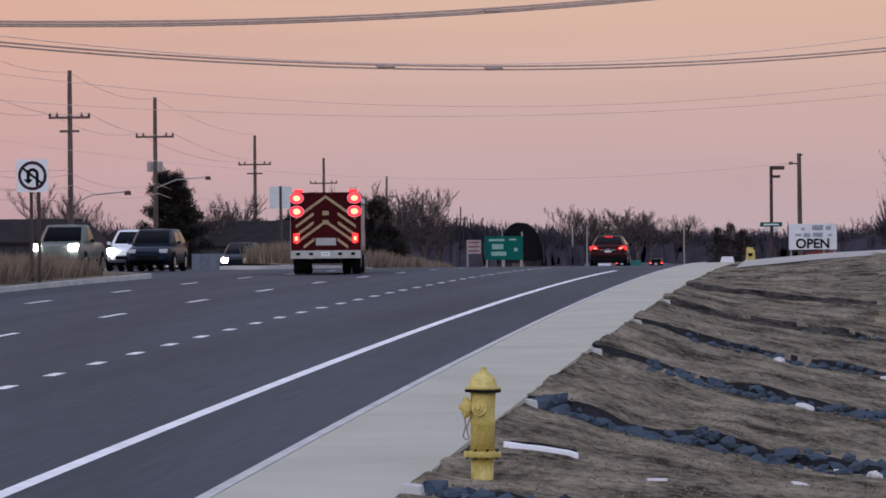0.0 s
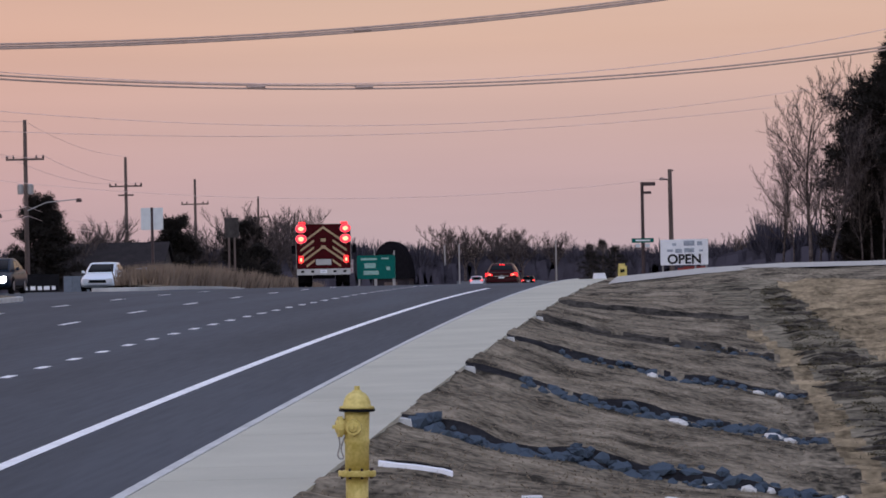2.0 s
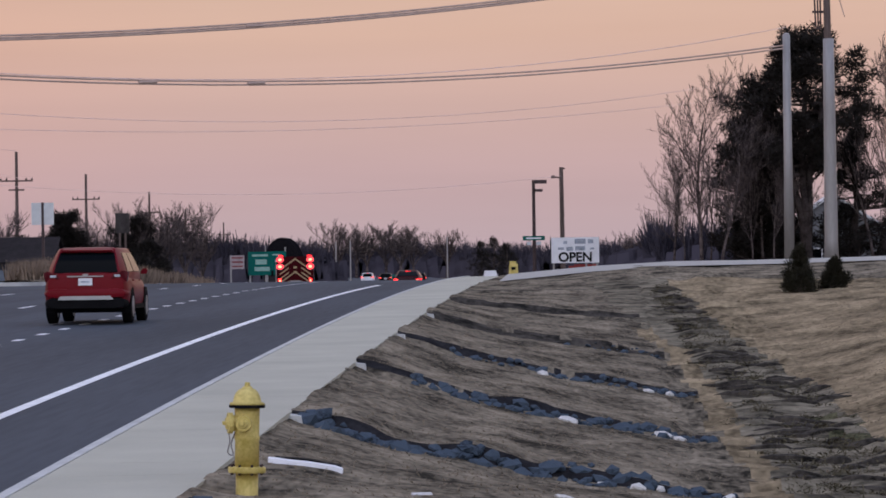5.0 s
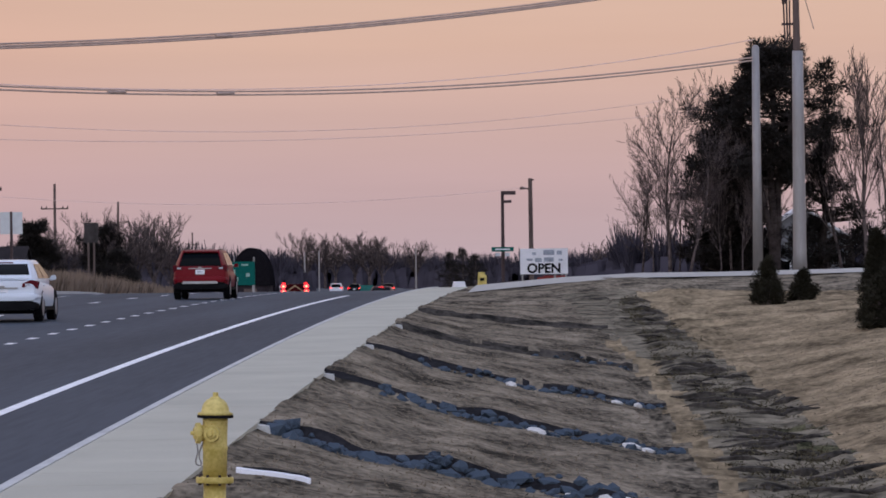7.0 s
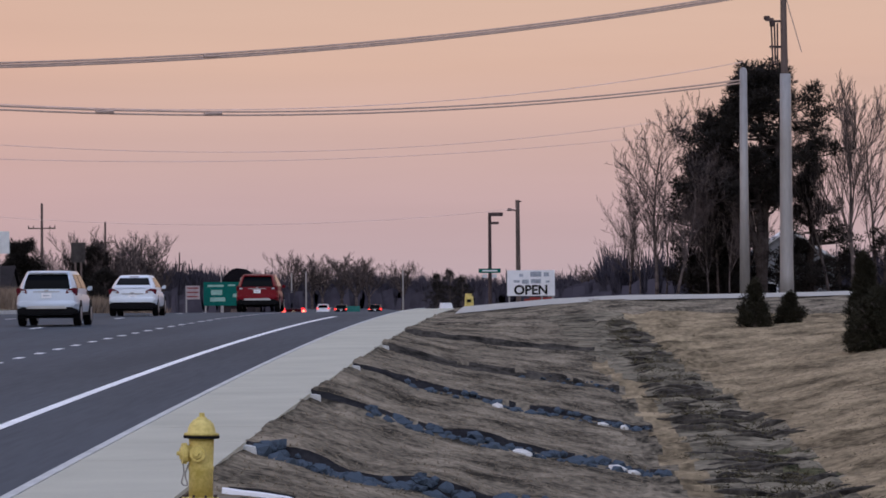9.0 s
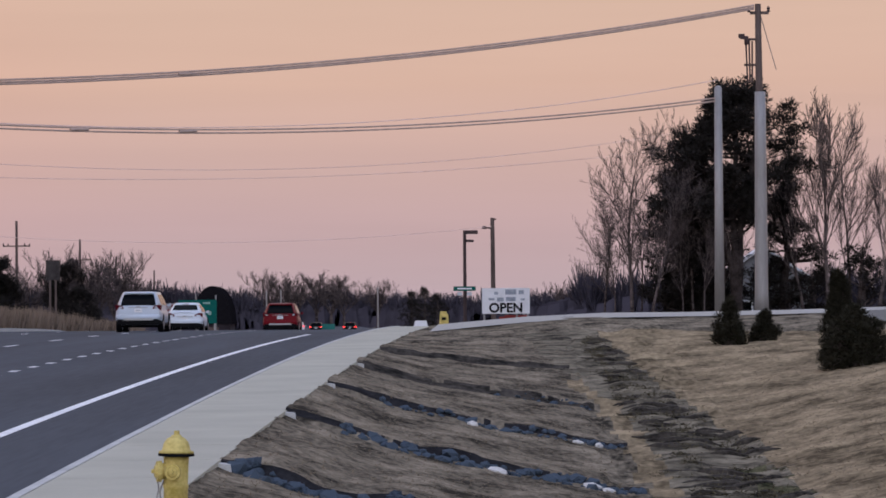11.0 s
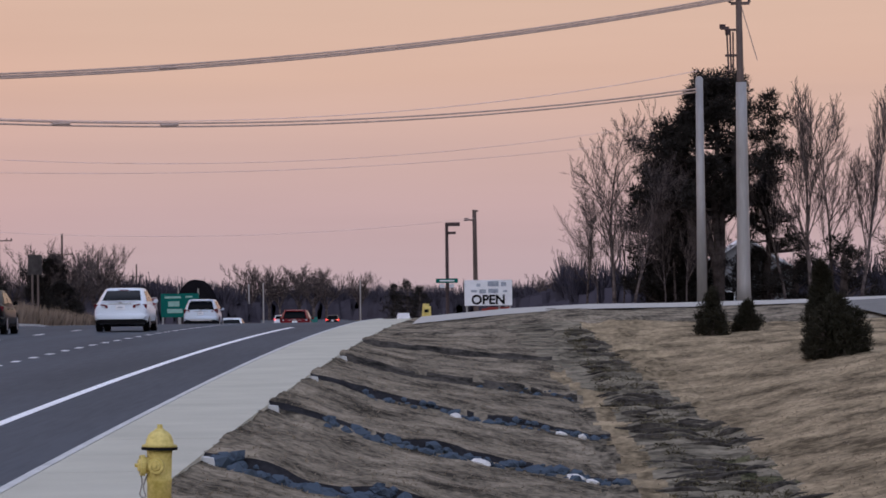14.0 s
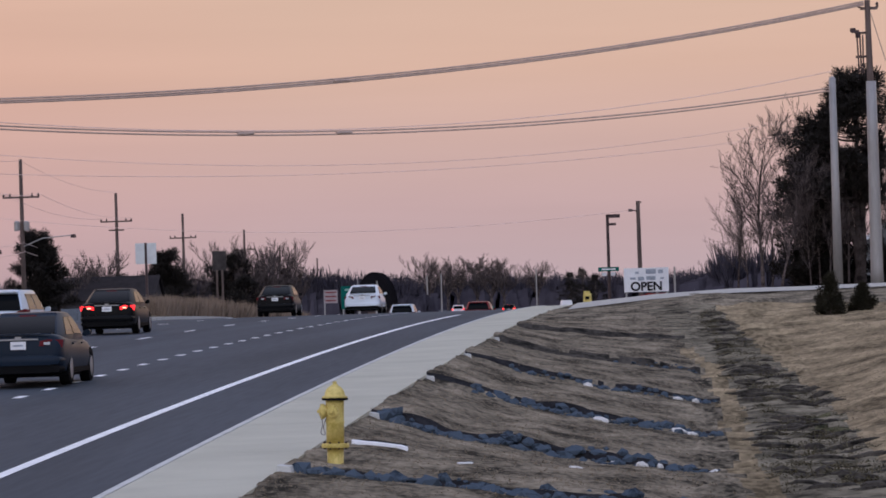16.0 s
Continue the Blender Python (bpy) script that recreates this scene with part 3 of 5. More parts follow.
        b = Mb().rings([[(side * (st[-2][1] * 0.74 + dx * hw_), yf + dy, hz_ + dz * hh_) for dx, dz in ((-1, -0.6), (-0.7, -1), (0.8, -1), (1, 0.2), (0.7, 1), (-1, 0.8))] for dy in (-0.3, dy_)])
        part("headlamp", b, HEAD_ON if heads else LENS, ob, "glaring lit headlamp" if heads else "clear headlamp lens")
        b = Mb().rings([[(side * (w0 + 0.06 + dx), y3 - 0.62 + dy, belt + 0.02 + dz) for dx, dz in ((-0.04, 0), (0.03, -0.03), (0.12, -0.01), (0.14, 0.06), (0.11, 0.11), (0.02, 0.10))] for dy in (-0.06, 0.05)])
        part("door_mirror", b, paint if kind != "pickup" else TRIMB, ob)
        for y in d["wheels"]:
            r = d["r"] * 1.16
            b = Mb().rings([[(side * x, y + r * math.cos(a), max(0.16, d["r"] + r * math.sin(a))) for a in [2 * math.pi * i / 20 for i in range(20)]] for x in (hw - 0.2, hw + 0.009)])
            part("wheel_arch", b, TRIMB, ob, "dark wheel arch")
            wheel(ob, side * (hw - 0.10), y, d["r"], 0.23)
        for y in (y0 + 0.95, (y0 + y3) / 2 + 0.55):
            part("door_handle", Mb().box((side * (hw + 0.012), y, belt - 0.14), (0.03, 0.2, 0.03)), paint, ob)
        part("sill", Mb().box((side * (hw - 0.04), 0, st[4][2] + 0.06), (0.1, 2.2, 0.10)), TRIMB, ob)
        part("exhaust", Mb().tube((side * 0.52, ys - 0.03, st[2][2] + 0.02), (side * 0.52, ys + 0.2, st[2][2] + 0.02), 0.045, n=10), RIM, ob)
    z0, sill = st[2][2] - 0.03, d["sill"]
    part("rear_bumper", soft(Mb().rings([ring(hw * k, ys + dy, sill, sill + 0.20) for k, dy in ((0.84, -0.055), (0.93, -0.03), (0.985, 0.08), (1.004, 0.3))]), "rear_bumper", paint), None, ob)
    part("lower_bumper", soft(Mb().rings([ring(hw * k, ys + dy, z0, sill + 0.01) for k, dy in ((0.82, -0.035), (0.92, -0.01), (0.975, 0.1), (0.99, 0.3))]), "lower_bumper", TRIMB), None, ob, "black lower bumper")
    if kind == "suv":
        part("skid_plate", Mb().rings([[(-0.62, y, sill - 0.05), (0.62, y, sill - 0.05), (0.56, y, sill + 0.035), (-0.56, y, sill + 0.035)] for y in (ys - 0.068, ys)]), PALETRIM, ob, "pale lower skid plate")
        part("spoiler", Mb().rings([[(-w1 * 0.86, y, z), (w1 * 0.86, y, z), (w1 * 0.8, y, z + 0.03), (-w1 * 0.8, y, z + 0.03)] for y, z in ((y1 - 0.14, zt - 0.035), (y1 + 0.2, zt + 0.005))]), paint, ob)
        for side in (-1, 1):
            part("roof_rail", Mb().tube((side * w1 * 0.86, y1 + 0.25, roof - 0.01), (side * w1 * 0.86, y2 - 0.3, roof - 0.01), 0.02, n=6), TRIMB, ob)
    else:
        part("boot_lip", Mb().box((0, ys + 0.05, st[2][3] + 0.012), (1.35, 0.09, 0.022)), paint, ob)
    part("garnish", Mb().box((0, ys - 0.012, d["plate"] + 0.12), (0.8, 0.02, 0.03)), RIM, ob, "thin bright boot trim")
    part("badge", Mb().box((0, ys - 0.02, d["plate"] + 0.155), (0.12, 0.02, 0.05)), RIM, ob)
    part("underbody", Mb().box((0, 0, st[4][2] - 0.0), (1.5, 3.6, 0.14)), TRIMB, ob)
    plate(ob, ys - 0.02, d["plate"])
    a, c = on(0, 0.95), on(1, 0.95)
    part("brake_light", Mb().box(((a.x + c.x) / 2, a.y - 0.02, a.z), (0.34, 0.03, 0.028)), TAIL_ON if brake_high else TAIL, ob)
    part("grille", Mb().box((0, st[-1][0] - 0.02, 0.55), (0.9, 0.08, 0.16)), TRIMB, ob)
    return ob


def paint(name, color, metal=0.0):
    light = max(color) > 0.3
    return mat(name, color, 0.35, metal, vary=0.05, scale=1, fine=30, coat=0.3 if light else 0.1, spec=0.2 if light else 0.05)


WHITE_P, SILVER_P = paint("white_car_paint", (0.66, 0.71, 0.77)), paint("silver_car_paint", (0.50, 0.56, 0.64), 0.2)
RED_P, BLACK_P, SLATE_P, GREY_P = paint("red_car_paint", (0.155, 0.006, 0.012)), paint("black_car_paint", (0.0025, 0.003, 0.0045)), paint("slate_car_paint", (0.011, 0.019, 0.033)), paint("grey_green_paint", (0.13, 0.15, 0.14))


def rescue_truck():
    ob = thing("rescue_truck", pose(0, -300, 0), "red rescue truck with tan chevrons and lit red beacons", "fire truck", "vehicles on the road")
    box = [(-1.0, 0.62), (1.0, 0.62), (1.215, 0.72), (1.225, 2.95), (1.12, 3.08), (-1.12, 3.08), (-1.225, 2.95), (-1.215, 0.72)]
    body = part("body", Mb().rings([[(x * k, y, z) for x, z in box] for y, k in ((-4.0, 0.985), (-3.95, 1.0), (1.6, 1.0), (1.65, 0.98))]), RED_T, ob)
    for side in (-1, 1):
        for i, y in enumerate((-3.3, -2.1, -0.9, 0.4)):
            door = part("locker_door", Mb().box((side * 1.23, y, 1.75), (0.02, 1.0, 1.7)), RIM, body, "silver roller locker door")
            part("handle", Mb().box((side * 1.245, y, 0.98), (0.02, 0.4, 0.04)), TRIMB, door)
        part("side_stripe", Mb().box((side * 1.232, -1.2, 2.78), (0.02, 5.4, 0.18)), WHITE, body)
    cab = part("cab", Mb().rings([[(x, y, z) for x, z in ((-1.05, 0.55), (1.05, 0.55), (1.19, 0.8), (1.19, 1.6), (1.08, zt - 0.1), (0.95, zt), (-0.95, zt), (-1.08, zt - 0.1), (-1.19, 1.6), (-1.19, 0.8))] for y, zt in ((1.7, 2.7), (3.6, 2.7), (4.0, 2.0), (4.5, 1.7))]), RED_T, ob)
    part("windscreen", Mb().box((0, 3.86, 2.2), (2.0, 0.12, 0.6)), GLASS, cab)
    # chevrons on the tail
    for z0, x0 in ((2.92, 0.0), (2.60, 0.42), (2.27, 0.42), (1.98, 0.0), (1.62, 0.40)):
        for side in (-1, 1):
            x1 = 1.04
            za, zb_ = z0 - 0.78 * x0, z0 - 0.78 * x1
            if zb_ < 1.02:
                x1 = (z0 - 1.02) / 0.78
                zb_ = 1.02
            b = Mb()
            b.v = [(side * x0, y, za + dz) if k == 0 else (side * x1, y, zb_ + dz) for y in (-4.024, -3.99) for k, dz in ((0, -0.06), (1, -0.06), (1, 0.06), (0, 0.06))]
            b.f = [(0, 1, 2, 3), (7, 6, 5, 4), (0, 4, 5, 1), (1, 5, 6, 2), (2, 6, 7, 3), (3, 7, 4, 0)]
            part("chevron", b, LIME, body, "tan reflective chevron stripe")
    part("rear_door", Mb().box((0, -4.0, 1.9), (0.9, 0.03, 1.7)), RED_T, body)
    part("placard", Mb().box((0, -4.03, 1.22), (0.7, 0.03, 0.28)), RIM, body, "small silver placard with dark bars")
    for z in (1.95, 2.3):
        part("label_bar", Mb().box((0, -4.03, z), (0.22, 0.03, 0.16)), LIME, body)
    bump = part("rear_bumper", Mb().box((0, -4.2, 0.74), (2.42, 0.5, 0.30)), PALETRIM, ob, "pale diamond-plate rear step")
    for x in (-0.95, -0.5, 0.5, 0.95):
        part("step_light", Mb().box((x, -4.46, 0.76), (0.14, 0.03, 0.10)), TRIMB, bump)
    plate(ob, -4.46, 0.76)
    for side in (-1, 1):
        for z, r in ((2.86, 0.23), (2.36, 0.24)):
            disc = lambda k, y0_, y1_: Mb().rings([[(side * 1.0 + r * k * math.cos(a), y, z + r * k * 0.85 * math.sin(a)) for a in [2 * math.pi * i / 16 for i in range(16)]] for y in (y0_, y1_)])
            # The glowing red disc is oversized to stand in for the beacon's halo.
            be = part("beacon", disc(1.0, -4.06, -3.98), BEACON, ob, "lit red beacon disc enlarged to show its halo")
            part("bezel", disc(1.12, -4.045, -3.98), RIM, be)
            part("lamp_core", disc(0.55, -4.075, -4.05), BEACON_CORE, be, "bright core of the lit beacon")
        tl = part("tail_lamp", Mb().box((side * 1.02, -4.03, 1.36), (0.20, 0.06, 0.34)), TAIL_ON, ob, "lit red tail lamp")
        part("lamp_core", Mb().box((side * 1.02, -4.064, 1.34), (0.10, 0.02, 0.16)), BEACON_CORE, tl)
        part("top_beacon", Mb().box((side * 0.95, -3.6, 3.13), (0.3, 0.2, 0.12)), TAIL_ON, ob, "lit red roof beacon")
        part("door_mirror", Mb().box((side * 1.42, 3.5, 1.9), (0.18, 0.12, 0.42)), TRIMB, ob)
        for y in (-2.3, 3.0):
            wheel(ob, side * 1.02, y, 0.5, 0.32)
        wheel(ob, side * 0.68, -2.3, 0.5, 0.3)
    part("chassis", Mb().box((0, -0.2, 0.55), (1.0, 7.6, 0.3)), TRIMB, ob)
    for side in (-1, 1):
        part("mudflap", Mb().box((side * 0.85, -2.95, 0.5), (0.62, 0.03, 0.6)), TRIMB, ob)
    for p in ob.children_recursive:  # a low-roofed body on full-sized wheels
        if p.type == "MESH" and p.parent.name.split(".")[0] != "wheel":
            p.data.transform(Matrix.Diagonal((1, 1, 0.92, 1)))
    return ob


# ---- poles, lamps and cables ----
def cable(name, pts, r, label, group="overhead cables"):
    b = Mb()
    n = 4
    rings = []
    for p in pts:
        rings.append([(p[0] + r * dx, p[1], p[2] + r * dz) for dx, dz in ((0, -1), (0.7, 0), (0, 1), (-0.7, 0))])
    b.rings(rings)
    return solid(name, b, THINWIRE if r < 0.02 else CABLE, label, "cable", group=group)


def sag_rows(x0, y0, k, c, x1, x2, dz=0.0, n=40):
    out = []
    for i in range(n + 1):
        x = x1 + (x2 - x1) * i / n
        out.append((x, y0 - k * (x0 - x), c[0] * x * x + c[1] * x + c[2] + dz))
    return out


HEAVY = (0.00291, 0.18312, 13.5285)
LOWER = (0.00356, 0.11536, 10.686)
THIN = (0.00475, 0.15287, 11.094)
for dz in (-0.07, 0.0, 0.08):
    cable("overhead_cable", sag_rows(9.4, 170, 1.0, HEAVY, -45, 9.3, dz), 0.034, "thick bundled overhead cable sagging across the road")
for dz in (-0.06, 0.06):
    cable("overhead_cable", sag_rows(7.8, 170, 1.0, LOWER, -45, 7.8, dz), 0.032, "thick lower overhead cable sagging across the road")
cable("overhead_cable", sag_rows(7.8, 170, 1.0, THIN, -38, 7.8), 0.014, "thin pale overhead wire above the road")
for c in ((0.00352, 0.13619, 11.62), (0.00236, 0.11049, 11.056)):
    cable("overhead_cable", sag_rows(9, 230, 1.0, c, -60, 9), 0.012, "thin distant overhead wire above the road")
cable("overhead_cable", sag_rows(-2, 300, 0.5, (0.00274, 0.12616, 9.75), -70, -2), 0.013, "thin distant overhead wire above the road")
for x, y, c in ((-11.8, 0, HEAVY), (-15.4, 0, LOWER), (-11.9, 0, LOWER)):
    x0 = 9.4 if c is HEAVY else 7.8
    z = c[0] * x * x + c[1] * x + c[2]
    yy = 170 - (x0 - x)
    solid("cable_splice", Mb().tube((x - 0.28, yy - 0.28, z - 0.02), (x + 0.28, yy + 0.28, z + 0.02), 0.055, n=8), CABLE, "dark splice sleeve clamped on an overhead cable", "splice", group="cable splices")

zb = turf(9.54, 170) - 0.1
ob = thing("steel_pole", pose(9.52, 170, zb), "tall pale tapered steel pole with insulators above the driveway", "utility pole")
H = 15.62 - zb
part("shaft", Mb().rings([[(r * math.cos(a), r * math.sin(a), z) for a in [2 * math.pi * i / 12 for i in range(12)]] for r, z in ((0.30, 0), (0.27, 1), (0.235, H * 0.5), (0.215, H * 0.72))]), STEEL, ob, smooth=True)
part("upper_shaft", Mb().tube((-0.03, 0, H * 0.715), (-0.06, 0, H), 0.15, 0.12, 10), WOOD, ob, "brown weathered upper mast")
part("top_arm", Mb().box((0.0, 0, H - 0.36), (0.75, 0.12, 0.12)), WOOD, ob)
for x in (-0.42, 0.36):
    part("insulator", Mb().turned([(0.05, -0.1), (0.07, -0.05), (0.045, 0.0), (0.07, 0.06), (0.03, 0.14)], 8, (x, 0, H - 0.24)), DARKSTEEL, ob)
for z, l in ((H - 1.42, 0.55), (H - 2.45, 0.55)):
    arm = part("side_arm", Mb().box((-0.08 - l / 2, 0, z), (l, 0.09, 0.09)), DARKSTEEL, ob)
cut = part("switch_gear", Mb().box((-0.62, 0, H - 1.35), (0.34, 0.16, 0.12)).box((-0.72, 0, H - 1.28), (0.2, 0.16, 0.16), 0.4).box((-0.5, 0, H - 1.52), (0.16, 0.16, 0.22), 0.6), DARKSTEEL, ob, "dark cut-out switch gear on a side arm")
for x in (-0.55, -0.42, -0.3):
    part("riser_pipe", Mb().tube((x, 0, H - 1.5), (x * 0.75 - 0.08, -0.05, H - 3.15), 0.035, n=6), DARKSTEEL, ob)
cable("down_lead", [(9.55, 170, 15.2), (9.9, 170.2, 14.0), (10.2, 170.4, 13.0)], 0.03, "short slack down lead beside the steel pole")
zb = turf(7.84, 170) - 0.1
ob = thing("white_pole", pose(7.84, 170, zb), "slender pale painted pole beside the driveway", "pole")
part("shaft", Mb().rings([[(r * math.cos(a), r * math.sin(a), z) for a in [2 * math.pi * i / 10 for i in range(10)]] for r, z in ((0.21, 0), (0.175, 4), (0.15, 12.25 - zb))]), STEEL, ob, smooth=True)
part("cap", Mb().turned([(0.15, 0), (0.1, 0.1), (0.02, 0.12)], 10, (0, 0, 12.24 - zb)), STEEL, ob)

zb = zg(-3.2, 230) - 0.3
ob = thing("street_lamp", pose(-3.2, 230, zb), "dark bronze car-park lamp with two shoebox heads", "street lamp")
part("post", Mb().tube((0, 0, 0), (0, 0, 7.82 - zb), 0.10, 0.085, 8), DARKSTEEL, ob)
part("lamp_head", Mb().box((0.38, 0, 7.72 - zb), (0.68, 0.3, 0.2)), DARKSTEEL, ob)
part("lamp_head", Mb().box((0.28, 0, 7.25 - zb), (0.42, 0.3, 0.14)), DARKSTEEL, ob)
plate_ = part("street_sign", Mb().box((-0.02, -0.12, 4.66 - zb), (1.2, 0.03, 0.24)), GREEN, ob, "green street-name blade with a pale bar")
part("name_bar", Mb().box((-0.02, -0.14, 4.66 - zb), (0.8, 0.01, 0.07)), WHITE, plate_)
for x in (-0.28, 0.24):
    part("flood_lamp", Mb().box((x, -0.1, 4.38 - zb), (0.26, 0.2, 0.18)), LENS, ob, "pale flood lamp")
zb = zg(-2.15, 300) - 0.2
ob = thing("wooden_pole", pose(-2.15, 300, zb), "brown wooden utility pole with a small lamp arm", "utility pole", "wooden utility poles")
part("shaft", Mb().tube((0, 0, 0), (-0.05, 0, 10.1 - zb), 0.19, 0.14, 8), WOOD, ob)
part("lamp_arm", Mb().tube((0, 0, 9.3 - zb), (-0.55, 0, 9.45 - zb), 0.05, n=6), DARKSTEEL, ob)
part("lamp_head", Mb().box((-0.62, 0, 9.42 - zb), (0.36, 0.2, 0.2), 0, 0.7), DARKSTEEL, ob)
part("top_pin", Mb().box((0.02, 0, 10.0 - zb), (0.4, 0.1, 0.1)), DARKSTEEL, ob)


def utility_pole(x, y, top, arm, wide, lower=False, lamp=None, cans=False):
    zb = zr(y) - 0.4
    ob = thing("wooden_pole", pose(x, y, zb), "tall wooden utility pole with a crossarm and insulators", "utility pole", "wooden utility poles")
    part("shaft", Mb().tube((0, 0, 0), (0, 0, top - zb), 0.24, 0.15, 8), WOOD, ob)
    a = part("crossarm", Mb().box((0, -0.2, arm - zb), (wide * 2, 0.14, 0.16)), WOOD, ob)
    for k in (-0.95, -0.6, 0.6, 0.95):
        part("insulator", Mb().turned([(0.07, 0), (0.10, 0.1), (0.06, 0.2), (0.03, 0.28)], 6, (k * wide, -0.2, arm - zb + 0.08)), DARKSTEEL, a)
    if lower:
        part("lower_arm", Mb().box((0, -0.2, arm - zb - 0.95), (wide * 0.95, 0.14, 0.16)), WOOD, ob)
    if cans:
        for k in (-0.42, 0.42):
            part("transformer_can", Mb().turned([(0.24, 0), (0.26, 0.1), (0.26, 0.75), (0.16, 0.85)], 10, (k, -0.2, 10.3 - zb)), STEEL, ob, "grey transformer can")
    if lamp:
        lx, lz = lamp
        b = Mb()
        pts = [Vector((0, -0.1, lz - zb - 0.9)), Vector((lx * 0.4 - x * 0, -0.1, lz - zb - 0.2)), Vector((lx, -0.1, lz - zb))]
        for p0, p1 in zip(pts, pts[1:]):
            b.tube(p0, p1, 0.05, n=5)
        arm_ = part("lamp_arm", b, STEEL, ob)
        part("lamp_head", Mb().box((lx + 0.15, -0.1, lz - zb - 0.08), (0.5, 0.25, 0.3), 0, 0.7), DARKSTEEL, arm_)
    return ob


POLES = [(-49.5, 235, 15.7, 12.6, 1.6), (-52.8, 292, 16.25, 12.95, 1.45), (-56.1, 350, 16.5, 13.2, 1.6), (-60.95, 447, 16.0, 12.9, 1.75), (-64.5, 538, 15.6, 12.4, 1.75), (-68.8, 656, 15.4, 12.2, 1.7), (-73.2, 760, 14.2, 11.4, 1.6), (-78.6, 900, 13.2, 10.6, 1.5)]
for i, (x, y, top, arm, wide) in enumerate(POLES):
    utility_pole(x, y, top, arm, wide, i in (1, 3), {2: (4.3, 9.8), 1: (3.9, 7.75)}.get(i), i == 2)
for (xa, ya, ta, aa, wa), (xb, yb, tb, ab, wb) in zip(POLES, POLES[1:4]):
    for k, low in ((-0.95, 0), (0.95, 0), (0.0, 2.9), (0.05, -4.2), (0.1, -5.0)):
        pts = []
        for i in range(13):
            u = i / 12
            za = aa + 0.3 + low
            zb2 = ab + 0.3 + low
            pts.append((xa + wa * k + (xb + wb * k - xa - wa * k) * u, ya + (yb - ya) * u, za + (zb2 - za) * u - 2.6 * u * (1 - u)))
        cable("overhead_cable", pts, 0.017, "thin wire strung between wooden poles")
# wires that leave the near pole for the shops
for dz, s in ((0, 1.5), (-1.3, 1.2), (-2.0, 1.2)):
    cable("overhead_cable", [(-52.8 - 1.2 * i, 292 - 6 * i, 9.3 + dz - 0.12 * i * s + 0.02 * i * i) for i in range(9)], 0.019, "thin wire strung between wooden poles")
for bx, y, top, w in ((-0.0875, 640, 7.6, 0.13), (-0.0851, 560, 6.6, 0.12), (-0.0688, 600, 7.0, 0.13), (-0.0657, 640, 6.6, 0.13), (-0.0608, 620, 7.0, 0.13), (-0.0574, 660, 7.4, 0.13), (-0.0345, 700, 8.0, 0.13), (-0.0728, 425, 5.4, 0.10), (-0.0775, 430, 5.6, 0.08), (0.0000, 420, 5.9, 0.12), (0.0262, 380, 6.2, 0.14)):
    zb = zr(y) - 0.3
    ob = thing("roadside_post", pose(bx * y, y, zb), "plain grey roadside post far down the road", "post", "roadside posts")
    part("shaft", Mb().tube((0, 0, 0), (0, 0, top - zb), w, w * 0.8, 6), STEEL, ob)


# ---- signs ----
def posts(ob, xs, top, r=0.04, material=STEEL):
    for x in xs:
        part("post", Mb().box((x, 0.06, top / 2), (r * 2, r * 2, top)), material, ob)


def words(name, text, size, m, parent, material):
    cu = bpy.data.curves.new(name, "FONT")
    cu.body, cu.size, cu.align_x, cu.extrude = text, size, "CENTER", 0.004
    cu.offset = 0.02
    tmp = bpy.data.objects.new(name, cu)
    scene.collection.objects.link(tmp)
    me = bpy.data.meshes.new_from_object(tmp.evaluated_get(bpy.context.evaluated_depsgraph_get()))
    bpy.data.objects.remove(tmp)
    me.materials.clear()
    me.materials.append(material)
    return part(name, me, None, parent, at=m)


zb = zg(-0.9, 215) - 0.5
ob = thing("open_sign", pose(-0.92, 215, zb), "white open-for-business board with black lettering on posts", "sign")
board = part("panel", Mb().box((0, 0, 3.93 - zb), (2.42, 0.08, 1.30)), WHITE, ob)
words("lettering", "OPEN", 0.66, pose(0, -0.05, 3.36 - zb, 90, 0, 0), board, BLACK)
for x, z, w, h in ((-0.72, 4.02, 0.30, 0.12), (-0.28, 4.0, 0.34, 0.2), (0.25, 4.02, 0.5, 0.22), (0.85, 4.0, 0.2, 0.10), (0.25, 4.38, 0.55, 0.26), (-0.5, 4.32, 0.2, 0.14), (0.78, 4.36, 0.26, 0.2)):
    part("script_bar", Mb().box((x, -0.045, z - zb), (w, 0.01, h)), mat("faded_print", (0.34, 0.37, 0.42), 0.6, vary=0.3, scale=5, fine=14), board)
posts(ob, (-1.1, 0.55, 1.1), 4.4 - zb, 0.045, STEEL)
solid("red_bin", Mb().box((0, 0, 0.28), (1.7, 0.5, 0.5), 0, 0.9).box((0.1, 0, 0.55), (1.2, 0.45, 0.1)), mat("faded_red", (0.30, 0.05, 0.04), 0.7), "low faded red planter under the sign board", "planter", pose(-0.5, 217, zg(-0.5, 217) - 0.02))
zb = zg(-4.33, 235)
ob = thing("yellow_machine", pose(-4.33, 200, zr(200)), "small yellow utility cabinet beside the pavement end", "cabinet")
part("housing", Mb().box((0.55, 0, 0.36), (0.46, 0.4, 0.72), 0, 0.85).box((0.52, 0, 0.78), (0.3, 0.3, 0.12)), YELLOW, ob)
part("panel", Mb().box((0.55, -0.2, 0.5), (0.2, 0.02, 0.14)), TRIMB, ob)
b = Mb().box((0, 0, 0.22), (0.7, 0.5, 0.44), 0.2, 0.7)
solid("white_crate", b, WHITE, "low white barrier block by the pavement end", "barrier", pose(-5.0, 205, zr(205)))

